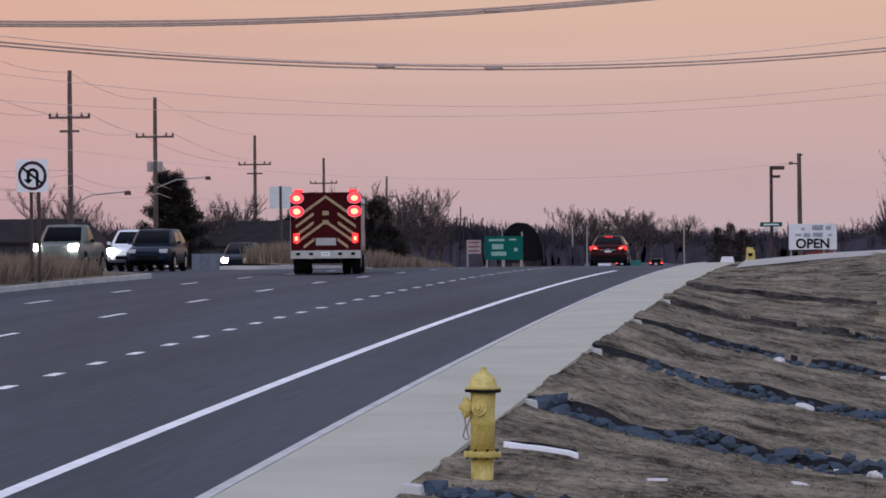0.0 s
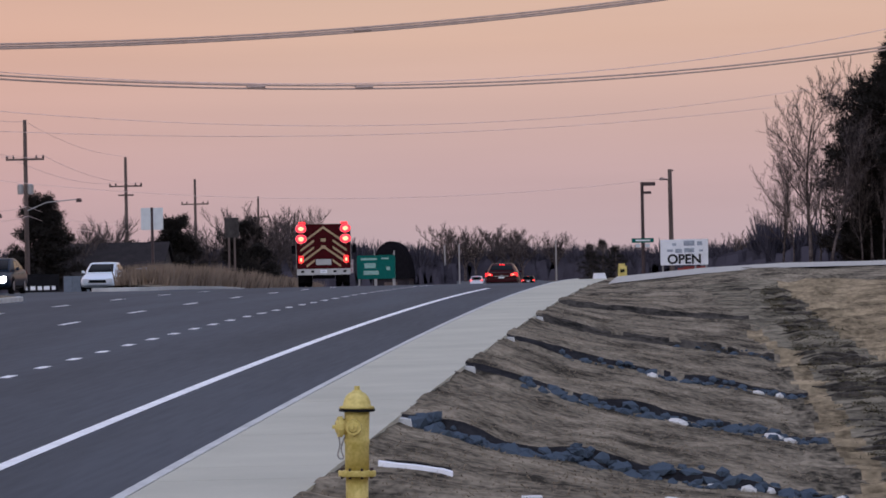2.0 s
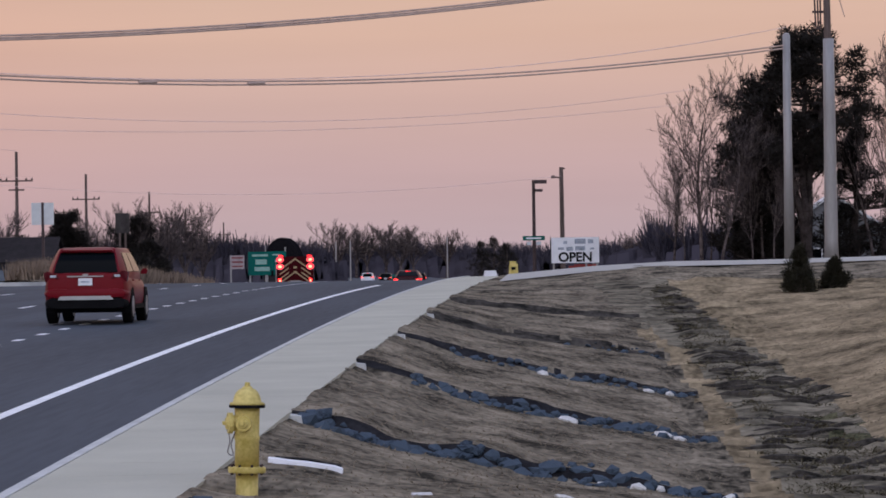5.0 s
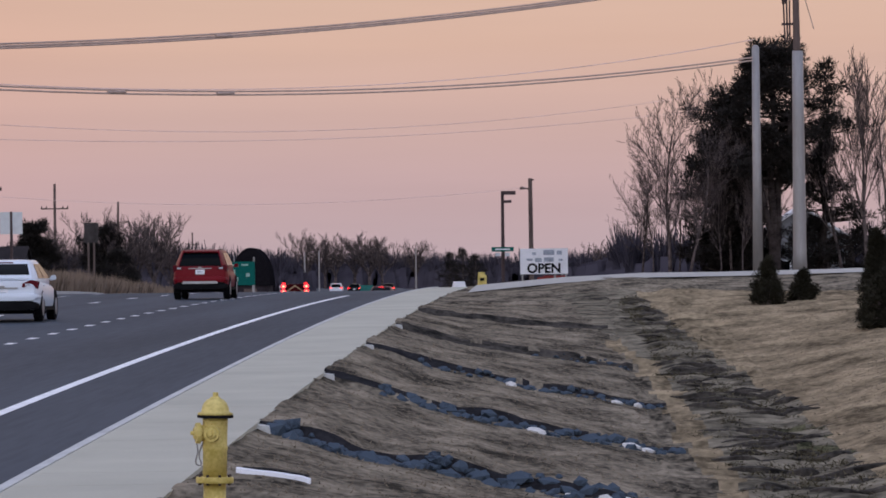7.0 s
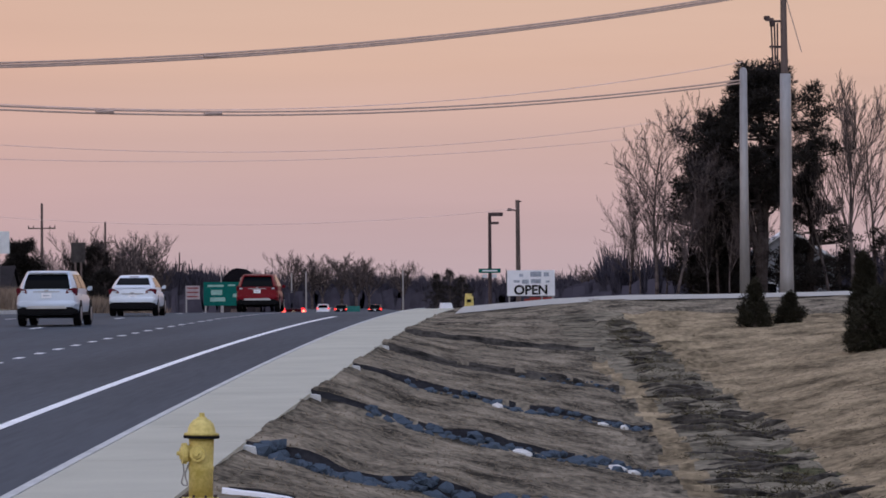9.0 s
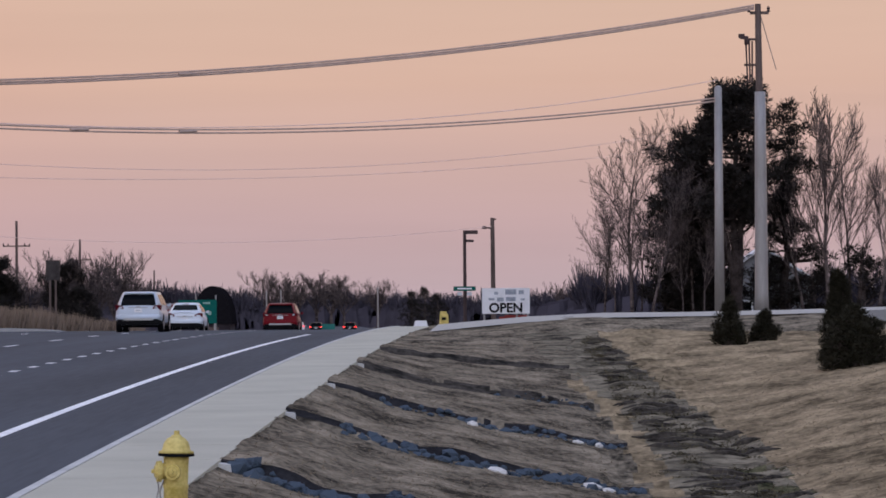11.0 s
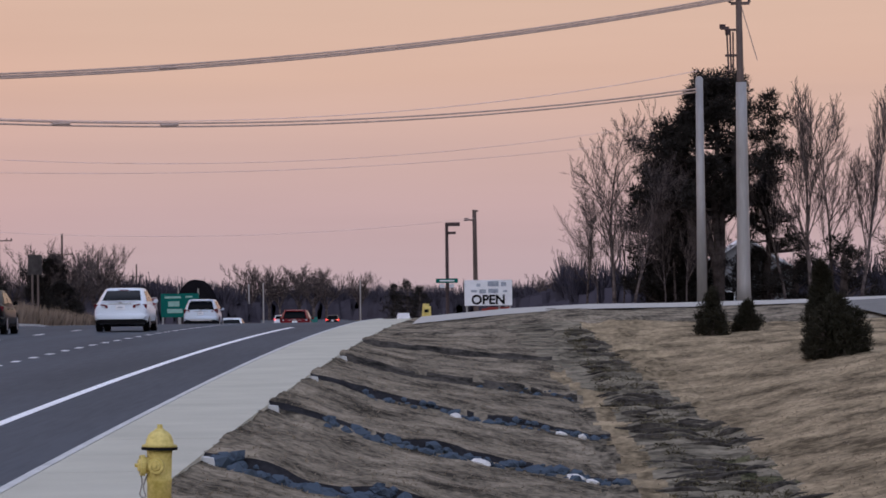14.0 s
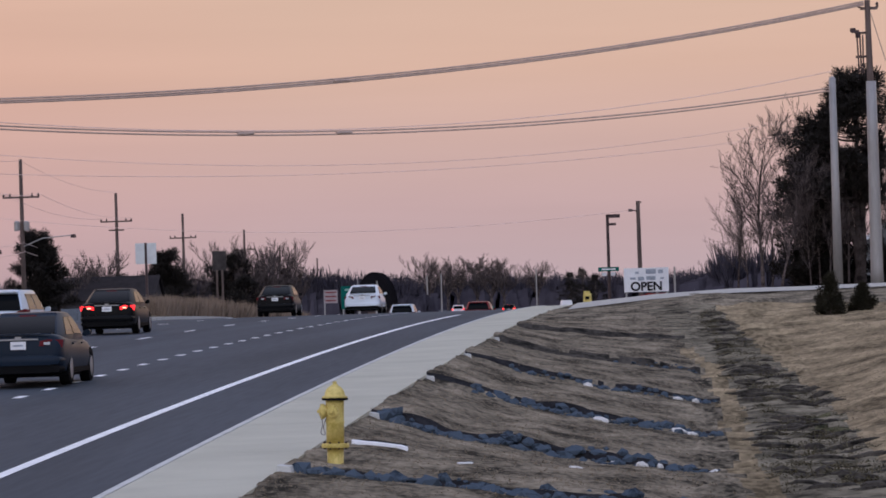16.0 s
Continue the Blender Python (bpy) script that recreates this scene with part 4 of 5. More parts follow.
zb = zr(120) + 0.1
ob = thing("no_u_turn_sign", pose(-22.8, 120, zb), "square white no-u-turn road sign on two posts", "road sign")
sg = part("panel", Mb().box((0, 0, 5.56 - zb), (0.92, 0.02, 0.94)), WHITE, ob)
b = Mb()
for i in range(28):
    a0, a1 = 2 * math.pi * i / 28, 2 * math.pi * (i + 1) / 28
    n = len(b.v)
    b.v += [(r * math.cos(a), -0.016, 5.56 - zb + r * math.sin(a)) for a in (a0, a1) for r in (0.33, 0.42)]
    b.f.append((n, n + 1, n + 3, n + 2))
part("red_ring", b, mat("sign_dark_ring", (0.05, 0.02, 0.03), 0.5), sg, "dark prohibition ring")
b = Mb().box((0.14, -0.02, 5.44 - zb), (0.09, 0.01, 0.34)).box((-0.12, -0.02, 5.50 - zb), (0.09, 0.01, 0.2))
for i in range(8):
    a0, a1 = math.pi * i / 8, math.pi * (i + 1) / 8
    n = len(b.v)
    b.v += [(0.01 + r * math.cos(a), -0.022, 5.6 - zb + r * math.sin(a)) for a in (a0, a1) for r in (0.09, 0.18)]
    b.f.append((n, n + 1, n + 3, n + 2))
n = len(b.v)
b.v += [(-0.26, -0.022, 5.46 - zb), (0.02, -0.022, 5.46 - zb), (-0.12, -0.022, 5.32 - zb)]
b.f.append((n, n + 1, n + 2))
part("arrow", b, BLACK, sg, "black u-turn arrow")
part("slash", Mb().box((0, -0.026, 5.56 - zb), (0.72, 0.006, 0.07)), BLACK, sg, at=Matrix.Translation((0, 0, 5.56 - zb)) @ pose(0, 0, 0, 0, 38, 0) @ Matrix.Translation((0, 0, zb - 5.56)))
for x in (-0.05, 0.17):
    part("post", Mb().box((x, 0.06, (5.5 - zb) / 2), (0.09, 0.07, 5.5 - zb)), DARKSTEEL, ob)

zb = zr(260)
ob = thing("twin_sign_back", pose(-33.87, 260, zb), "pale back of a twin-panel road sign on one post", "road sign")
for x in (-0.38, 0.38):
    part("panel", Mb().box((x, 0, 6.8 - zb), (0.62, 0.03, 1.36)), mat("pale_aluminium", (0.62, 0.63, 0.62), 0.6, 0.0, vary=0.08), ob)
posts(ob, (0.0,), 7.5 - zb, 0.08, DARKSTEEL)
zb = zr(450)
ob = thing("dark_board", pose(-50.1, 450, zb), "dark back of a tall roadside board", "board")
part("panel", Mb().box((0, 0, 8.3 - zb), (1.5, 0.1, 2.1)), mat("weathered_board", (0.055, 0.048, 0.046), 0.9, vary=0.3, scale=1.5, fine=8), ob)
posts(ob, (-0.3, 0.3), 7.4 - zb, 0.1, WOOD)
zb = zr(420)
ob = thing("guide_sign", pose(-32.4, 420, zb), "large green road guide sign with pale lines of print", "road sign")
pn = part("panel", Mb().box((0, 0, 3.75 - zb), (3.8, 0.06, 2.35)), GREEN, ob)
for x, z, w, h in ((-0.7, 4.55, 1.6, 0.2), (0.9, 4.6, 0.7, 0.16), (-0.6, 3.9, 1.1, 0.5), (-0.5, 3.2, 1.5, 0.4), (1.2, 3.6, 0.35, 0.35)):
    part("print_bar", Mb().box((x, -0.04, z - zb), (w, 0.02, h)), mat("sign_print", (0.26, 0.42, 0.36), 0.5), pn)
posts(ob, (-1.7, 0.0, 1.7), 4.9 - zb, 0.08)
ob = thing("striped_sign", pose(-35.2, 418, zb), "small red and white striped warning sign on a post", "road sign")
pn = part("panel", Mb().box((0, 0, 3.9 - zb), (1.4, 0.05, 1.35)), mat("pink_white", (0.34, 0.29, 0.29), 0.6), ob)
for i in range(3):
    part("stripe", Mb().box((0, -0.035, 3.5 + 0.42 * i - zb), (1.1, 0.02, 0.14)), mat("stripe_red", (0.22, 0.05, 0.06), 0.6), pn)
posts(ob, (-0.65,), 4.6 - zb, 0.07)


# ---- medians with dry reeds ----
def median(name, y0, y1, x0, x1, nose0, nose1):
    n = 24
    outline = []
    cx, hw = (x0 + x1) / 2, (x1 - x0) / 2
    for i in range(n + 1):
        a = math.pi * i / n
        outline.append((cx + hw * math.cos(a), y1 + 2.6 * math.sin(a)))
    m = int((y1 - y0) / 6)
    outline += [(x0, y1 + (y0 - y1) * i / m) for i in range(1, m)]
    for i in range(n + 1):
        a = math.pi + math.pi * i / n
        outline.append((cx + hw * math.cos(a), y0 + 2.6 * math.sin(a)))
    outline += [(x1, y0 + (y1 - y0) * i / m) for i in range(1, m)]
    ob = tagged(new(name), kind="structure")
    part("kerb", Mb().rings([[(x, y, zr(y) - 0.05) for x, y in outline], [(x, y, zr(y) + 0.15) for x, y in outline], [(cx + (x - cx) * 0.93, y, zr(y) + 0.16) for x, y in outline]]), KERB, ob)
    b = Mb()
    ys = [y0 + (y1 - y0) * i / m for i in range(m + 1)]
    for y in ys:
        b.v += [(cx + (hw - 0.12) * k, y, zr(y) + 0.17 + 0.08 * (1 - k * k)) for k in (-1, -0.5, 0, 0.5, 1)]
    b.f += [(5 * j + i, 5 * j + i + 1, 5 * j + i + 6, 5 * j + i + 5) for j in range(m) for i in range(4)]
    part("soil", b, GRASS, ob)


def reeds(name, n, y0, y1, x0, x1, h0, h1, seed, label):
    rnd = random.Random(seed)
    b = Mb()
    for i in range(n):
        y, x = rnd.uniform(y0, y1), rnd.uniform(x0, x1)
        tall = (0.75 + 0.25 * noise.noise(Vector((x, y * 0.18, seed)))) * rnd.uniform(h0, h1)
        a, l = rnd.uniform(0, 6.28), rnd.uniform(0.05, 0.4)
        w = rnd.uniform(0.03, 0.07)
        z = zr(y) + 0.12
        k = len(b.v)
        b.v += [(x - w * math.cos(a), y - w * math.sin(a), z), (x + w * math.cos(a), y + w * math.sin(a), z), (x + l * math.cos(a * 3), y + l * math.sin(a * 3), z + tall)]
        b.f.append((k, k + 1, k + 2))
    solid(name, b, REED, label, "reeds", kind="stuff")


median("median_near", 30, 139, -25.4, -22.5, True, True)
median("median_far", 181, 268, -26.2, -23.4, True, True)
reeds("reeds", 9000, 96, 132, -25.0, -22.9, 0.5, 1.15, 3, "brown dry reeds growing on the near median")
reeds("reeds", 16000, 186, 264, -26.0, -23.6, 0.8, 1.5, 4, "tall tan dry reeds growing on the far median")


# ---- buildings ----
def house(x, y, w, d, eave, ridge, wall_mat, roof_mat, label, name="house", turn=0):
    zb = zr(y) - 0.4
    ob = thing(name, pose(x, y, zb, 0, 0, turn), label, "building")
    e, r = eave - zb, ridge - zb
    b = Mb()
    b.rings([[(-w / 2, yy, 0), (w / 2, yy, 0), (w / 2, yy, e), (0, yy, r), (-w / 2, yy, e)] for yy in (-d / 2, d / 2)])
    part("wall", b, wall_mat, ob)
    for s in (-1, 1):
        b = Mb().rings([[(s * (w / 2 + 0.3), yy, e - 0.15), (s * (w / 2 + 0.3), yy, e), (0, yy, r + 0.15), (0, yy, r + 0.02)] for yy in (-d / 2 - 0.3, d / 2 + 0.3)])
        part("roof", b, roof_mat, ob)
    wn_ = part("window", Mb().box((-w * 0.2, -d / 2 - 0.02, e * 0.5), (w * 0.16, 0.05, e * 0.34)), GLASS, ob)
    part("window_frame", Mb().box((-w * 0.2, -d / 2 - 0.01, e * 0.5), (w * 0.19, 0.04, e * 0.39)), WHITE, wn_)
    part("door", Mb().box((w * 0.2, -d / 2 - 0.03, e * 0.35), (w * 0.13, 0.06, e * 0.68)), WOOD, ob)
    return ob


DIM = mat("dim_siding", (0.05, 0.046, 0.05), 0.85, vary=0.2)
SHINGLE = mat("grey_shingle", (0.024, 0.020, 0.021), 0.9, vary=0.25, scale=1, fine=6)
PALEWALL = mat("pale_siding", (0.55, 0.54, 0.55), 0.8, vary=0.1)
house(-57.0, 402, 9, 12, 4.2, 6.4, DIM, SHINGLE, "dark low gabled house beside the far carriageway", turn=90)
house(-53.5, 300, 3.6, 6, 3.6, 5.6, PALEWALL, SHINGLE, "small white gabled shop with a dark roof", "shop")
house(-62, 318, 9, 10, 4.4, 6.0, DIM, SHINGLE, "long dark shop building behind the poles", "shop", 90)
house(12.6, 226, 5.4, 6, 4.8, 6.6, mat("grey_siding", (0.20, 0.20, 0.21), 0.85, vary=0.15), mat("pale_roof", (0.62, 0.62, 0.64), 0.6), "grey gabled house with a pale roof behind the pine grove", turn=0)
# arched barn
zb = zr(520) - 0.3
ob = thing("barn", pose(-38.0, 520, zb), "dark barn with a tall arched roof", "building")
arch = [(2.3 * math.sin(a) * 1.0, 3.4 + 4.6 * math.cos(a) - 0.3) for a in [(-90 + 180 * i / 14) * math.pi / 180 for i in range(15)]]
arch = [(x, max(z, 3.0)) for x, z in arch]
part("wall", Mb().box((0, 0, 1.7), (4.4, 9, 3.6)), mat("dim_barn_boards", (0.035, 0.028, 0.032), 0.9, vary=0.25, scale=0.5, fine=4), ob)
part("roof", Mb().rings([[(x * 1.05, y, z) for x, z in arch] for y in (-4.7, 4.7)]), mat("tarred_roof", (0.012, 0.011, 0.013), 1.0, vary=0.2, spec=0.0), ob, "dark arched roof")
part("door", Mb().box((0, -4.55, 1.4), (1.6, 0.06, 2.6)), WOOD, ob)
# blue-grey fence and shop board
zb = zr(248)
ob = thing("fence", pose(-42.8, 300, zr(300) - 0.02), "tall blue-grey panel fence along the far car park", "fence")
for i in range(9):
    part("panel", Mb().box((-2.4 + 0.62 * i, 0, 1.3), (0.6, 0.04, 2.6)), mat("blue_grey_panel", (0.13, 0.15, 0.18), 0.7, vary=0.15, random_ob=0.2), ob)
for i in range(4):
    part("post", Mb().box((-2.7 + 1.86 * i, 0.06, 1.34), (0.08, 0.08, 2.68)), DARKSTEEL, ob)
ob = thing("shop_board", pose(-45.6, 290, zr(290)), "dark shop board with pale illegible lettering", "sign")
pn = part("panel", Mb().box((0, 0, 1.9), (2.6, 0.1, 1.3)), BLACK, ob)
for i, w in enumerate((0.18, 0.34, 0.3, 0.4, 0.26)):
    part("letter_bar", Mb().box((-1.0 + 0.48 * i, -0.06, 1.6), (w, 0.02, 0.26)), WHITE, pn)
posts(ob, (-1.1, 1.1), 1.3, 0.06)


# ---- trees ----
def bare_mesh(name, seed, height, spread, levels=4, thick=0.16):
    rnd = random.Random(seed)
    trunk, crown = Mb(), Mb()

    def grow(p, d, length, r, level):
        n = (7, 5, 4, 4, 3)[level]
        side = d.orthogonal().normalized()
        for i in range(n):
            d = (d + Vector((rnd.uniform(-1, 1), rnd.uniform(-1, 1), 0.2 + 0.3 * (level > 0))) * (0.10 + 0.05 * level)).normalized()
            q = p + d * length / n
            r2 = r * 0.87
            (trunk, crown)[min(level, 1)].tube(p, q, r, r2, 6 if level == 0 else 3, cap=False)
            if level < levels and (level > 0 or i > 0):
                for _k in range(2 if level < 2 else 1):
                    out = Matrix.Rotation(rnd.uniform(0, 6.28), 3, d) @ side
                    ang = rnd.uniform(0.35, 0.85) * spread
                    d2 = (d * math.cos(ang) + out * math.sin(ang)).normalized()
                    k = rnd.uniform(0.40, 0.64) * (1.0 - 0.45 * i / n)
                    grow(q, d2, length * k, max(r2 * 0.55, thick * 0.09), level + 1)
            p, r = q, r2

    grow(Vector((0, 0, 0)), Vector((rnd.uniform(-0.1, 0.1), rnd.uniform(-0.1, 0.1), 1)).normalized(), height, thick, 0)
    return trunk.mesh("trunk", BARK), crown.mesh("crown", BARK)


def vase_mesh(seed, spread):
    """A bare tree whose limbs fan upward out of a short bole into a round crown of fine twigs."""
    rnd = random.Random(seed)
    trunk, crown = Mb(), Mb()
    fork = Vector((0, 0, 3.2))
    trunk.tube((0, 0, 0), fork, 0.30, 0.22, 6, cap=False)

    def fan(p, d, length, r, level):
        q = p
        for i in range(3):
            d = (d + Vector((rnd.uniform(-1, 1), rnd.uniform(-1, 1), 0.55)) * 0.13).normalized()
            n = q + d * length / 3
            crown.tube(q, n, r, r * 0.8, 4 if level < 2 else 3, cap=False)
            q, r = n, r * 0.8
            if level < 4:
                for _k in range(2 if level < 3 else 3):
                    out = Vector((rnd.gauss(0, 1), rnd.gauss(0, 1), rnd.uniform(-0.1, 0.9))).normalized()
                    fan(q, (d + out * rnd.uniform(0.4, 0.8)).normalized(), length * rnd.uniform(0.42, 0.6), max(r * 0.6, 0.022), level + (2 if level == 0 and i == 0 else 1) if level < 3 else 4)

    for k in range(6):
        a = k * 1.05 + rnd.uniform(-0.3, 0.3)
        tilt = spread * rnd.uniform(0.45, 1.0)
        fan(fork, Vector((math.cos(a) * tilt, math.sin(a) * tilt, 1)).normalized(), rnd.uniform(4.2, 5.4), 0.14, 1)
    return trunk.mesh("trunk", BARK), crown.mesh("crown", BARK)


def bare_tree(x, y, z, meshes, scale, turn, label):
    ob = thing("tree", pose(x, y, z, 0, 0, turn), label, "tree", "bare trees")
    for name, mesh in zip(("trunk", "crown"), meshes):
        part(name, mesh, None, ob, at=Matrix.Diagonal((*scale, 1)))
    return ob


BARES = [bare_mesh("branchwork", s, 10, sp, thick=t) for s, sp, t in ((1, 1.0, 0.15), (2, 0.85, 0.14), (3, 1.15, 0.16), (8, 0.9, 0.14))]
BARES += [bare_mesh("branchwork", s, 10, sp, thick=t) for s, sp, t in ((12, 0.62, 0.17), (15, 0.70, 0.16))]
FAR_BARES = [vase_mesh(s, sp) for s, sp in ((4, 0.50), (6, 0.40), (17, 0.55))]


def height_of(meshes):
    return max(v.co.z for me in meshes for v in me.vertices)


def put_bare(bx, y, base, top, i, wide=1.0, turn=0):
    me = BARES[i] if y < 300 else FAR_BARES[i % len(FAR_BARES)]
    k = (top - base) / height_of(me)
    bare_tree(bx * y, y, base, me, (k * wide, k * wide, k), turn, "leafless grey-brown tree with fine upright twigs")


def clumps(mb, centres, size, n, rnd, flat=0.7):
    """Tufts of short pointed leaves round each centre."""
    for c in centres:
        for _ in range(int(n * 1.7)):
            d = Vector((rnd.gauss(0, 1), rnd.gauss(0, 1), rnd.gauss(0, 1) * flat)).normalized()
            o = Vector(c) + d * size * rnd.random() ** 0.5 * 0.8
            t = o + (d + Vector((rnd.uniform(-0.6, 0.6), rnd.uniform(-0.6, 0.6), rnd.uniform(-0.1, 0.7)))) * size * 0.38
            s = d.cross(Vector((rnd.uniform(-1, 1), rnd.uniform(-1, 1), 1))).normalized() * size * rnd.uniform(0.05, 0.11)
            k = len(mb.v)
            mb.v += [tuple(o - s), tuple(o + s), tuple(t)]
            mb.f.append((k, k + 1, k + 2))


def pine(x, y, z, h, seed, outline, label, size=0.42, n=70, count=120, name="pine_tree"):
    """outline(u) gives the crown's half-width at the share u of its height."""
    rnd = random.Random(seed)
    ob = thing(name, pose(x, y, z), label, "tree", "evergreen trees")
    trunk, crown = Mb(), Mb()
    trunk.tube((0, 0, 0), (0.1, 0, h * 0.55), 0.24, 0.17, 8).tube((0.1, 0, h * 0.55), (0.05, 0, h * 0.95), 0.17, 0.05, 7)
    cs = []
    for i in range(count):
        u = rnd.uniform(0.0, 1.0)
        w = outline(u)
        if w <= 0.02:
            continue
        a, k = rnd.uniform(0, 6.28), rnd.random() ** 0.55
        c = Vector((w * k * math.cos(a), w * k * math.sin(a) * 0.8, h * u + rnd.uniform(-0.2, 0.2)))
        cs.append(c)
        if k > 0.4 and rnd.random() < 0.5:
            trunk.tube((0.08, 0, max(0.3, c.z - 0.35 - 0.3 * w * k)), c, 0.055, 0.02, 4, cap=False)
    clumps(crown, cs, size, n, rnd)
    part("trunk", trunk, BARK, ob)
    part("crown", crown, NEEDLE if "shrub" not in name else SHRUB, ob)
    return ob


def limbed_pine(x, y, z, h, seed, left, right, limbs, label, leaders=((0.0, 1.0),), tuft=0.36, per=5, reach=(0.35, 1.0), low=0.16):
    """A pine of bent limbs with needle tufts along their outer part; left and right give the crown's reach at each share of the height."""
    rnd = random.Random(seed)
    ob = thing("pine_tree", pose(x, y, z), label, "tree", "evergreen trees")
    trunk, twigs, tops = Mb(), Mb(), []
    for lean, k in leaders:
        p, r = Vector((lean * 0.12, 0, 0)), 0.27 * k
        for i in range(1, 9):
            q = Vector((lean * (i / 8) ** 1.4 + 0.10 * math.sin(i * 1.3 + seed), 0.12 * math.cos(i * 1.7 + seed), h * k * 0.95 * i / 8))
            trunk.tube(p, q, r, r * 0.86, 8, cap=False)
            p, r = q, r * 0.86
        tops.append((lean, k))
    cs = []
    for n in range(limbs):
        u = low + (1 - low) * (n + rnd.random()) / limbs
        a = rnd.uniform(0, 2 * math.pi)
        side = math.cos(a)
        w = (lerp(u, right) if side > 0 else lerp(u, left))
        if w < 0.15:
            continue
        w *= rnd.uniform(0.62, 1.04)
        lean, k = rnd.choice([t for t in tops if t[1] >= u - 0.05] or tops)
        root = Vector((lean * min(1, u / k) ** 1.4, 0, h * max(0.03, u - rnd.uniform(0.02, 0.09))))
        tip = Vector((w * side, w * 0.75 * math.sin(a), h * u + rnd.uniform(-0.25, 0.25)))
        prev = root
        for i in range(1, 6):
            f = i / 5
            p = root.lerp(tip, f) + Vector((rnd.uniform(-0.1, 0.1), rnd.uniform(-0.1, 0.1), -0.22 * math.sin(math.pi * f) * w * 0.3 + rnd.uniform(-0.06, 0.06)))
            twigs.tube(prev, p, 0.075 * (1.1 - f) + 0.012, 0.075 * (0.9 - 0.8 * f) + 0.012, 4, cap=False)
            prev = p
        for _ in range(per):
            f = rnd.uniform(*reach)
            c = root.lerp(tip, f) + Vector((rnd.uniform(-0.4, 0.4), rnd.uniform(-0.4, 0.4), rnd.uniform(-0.12, 0.32)))
            twigs.tube(root.lerp(tip, max(0, f - 0.1)), c, 0.02, 0.012, 3, cap=False)
            cs.append(c)
    crown = Mb()
    clumps(crown, cs, tuft, 62, rnd, 0.62)
    trunk.f += [tuple(k + len(trunk.v) for k in f) for f in twigs.f]
    trunk.v += twigs.v
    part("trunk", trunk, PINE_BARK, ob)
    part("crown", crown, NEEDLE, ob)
    return ob


rnd = random.Random(77)
b = Mb()
tufts = []
for i in range(330):
    y = 42 + 84 * rnd.random() ** 1.2
    x = rnd.uniform(1.75 + 0.7 * min(1, max(0, (115 - y) / 35)), 4.2 - max(0, (y - 80) * 0.045))
    tufts += [(x + rnd.uniform(-0.25, 0.25), y + rnd.uniform(-0.05, 0.05), turf(x, y) + 0.02) for _ in range(3)]
clumps(b, tufts, 0.15, 10, rnd, 0.28)
solid("sod_tufts", b, mat("dark_sod", (0.032, 0.031, 0.023), 0.95, vary=0.5, scale=1, fine=6, tint=(0.07, 0.06, 0.038), island=0.5, spec=0.02), "dark straggling tufts along the ditch bottom", "grass", kind="stuff")
# torn rolls of sod lying across the ditch
rnd = random.Random(91)
b = Mb()
for i in range(230):
    y = 40 + 84 * rnd.random() ** 1.15
    x = rnd.uniform(1.8 + 0.7 * min(1, max(0, (115 - y) / 35)), 4.2 - max(0, (y - 80) * 0.045))
    half, deep, tall, skew = rnd.uniform(0.14, 0.5), rnd.uniform(0.08, 0.2), rnd.uniform(0.04, 0.11), rnd.uniform(-0.25, 0.25)
    rows = []
    for k in (-1, -0.6, 0, 0.55, 1):
        r = max(0.12, 1 - k * k) ** 0.5 * rnd.uniform(0.8, 1.1)
        px_, py_ = x + k * half, y + k * half * skew
        z = turf(px_, py_) - 0.015
        rows.append([(px_, py_ - deep * r, z - 0.03), (px_, py_ - deep * 0.8 * r, z + tall * 0.8 * r), (px_, py_ + deep * 0.1, z + tall * r), (px_, py_ + deep * r, z + tall * 0.4 * r), (px_, py_ + deep * r, z - 0.03)])
    b.rings(rows)
solid("sod_rolls", b, CLOD_SHADE, "dark torn rolls of sod lying across the ditch", "sod", kind="stuff")
g = lambda x, y: turf(x, y) - 0.15
prof = lambda knots: (lambda u: lerp(u, knots))
limbed_pine(10.05, 202, g(10.05, 202), 11.0, 31, [(0.15, 2.2), (0.35, 3.4), (0.55, 4.5), (0.68, 4.2), (0.76, 3.0), (0.86, 2.4), (0.94, 1.7), (1.0, 0.7)], [(0.15, 2.4), (0.35, 2.4), (0.5, 1.7), (0.58, 2.6), (0.66, 4.5), (0.76, 4.3), (0.85, 3.6), (0.93, 2.5), (1.0, 1.5)], 80, "tall dark pine with clumped needles and open lower limbs", ((0.0, 1.0), (1.1, 0.9), (-1.2, 0.85)), 0.50, 5, (0.5, 1.0), 0.42)
limbed_pine(7.9, 205, g(7.9, 205), 7.6, 32, [(0.1, 3.0), (0.3, 3.2), (0.6, 2.6), (0.85, 1.8), (1, 0.6)], [(0.1, 2.0), (0.4, 2.2), (0.7, 2.0), (1, 0.6)], 80, "dark spreading pine with drooping limbs at the edge of the grove", ((0.0, 1.0), (-0.9, 0.8), (0.6, 0.9)), 0.42, 5, (0.15, 1.0), 0.05)
limbed_pine(12.7, 206, g(12.7, 206), 6.6, 34, [(0.1, 1.8), (0.4, 1.6), (0.8, 1.3), (1, 0.4)], [(0.1, 2.4), (0.4, 2.4), (0.8, 1.6), (1, 0.4)], 40, "open dark pine with sparse limbs under the tall pine", ((0.0, 1.0),), 0.40, 4, (0.4, 1.0), 0.08)
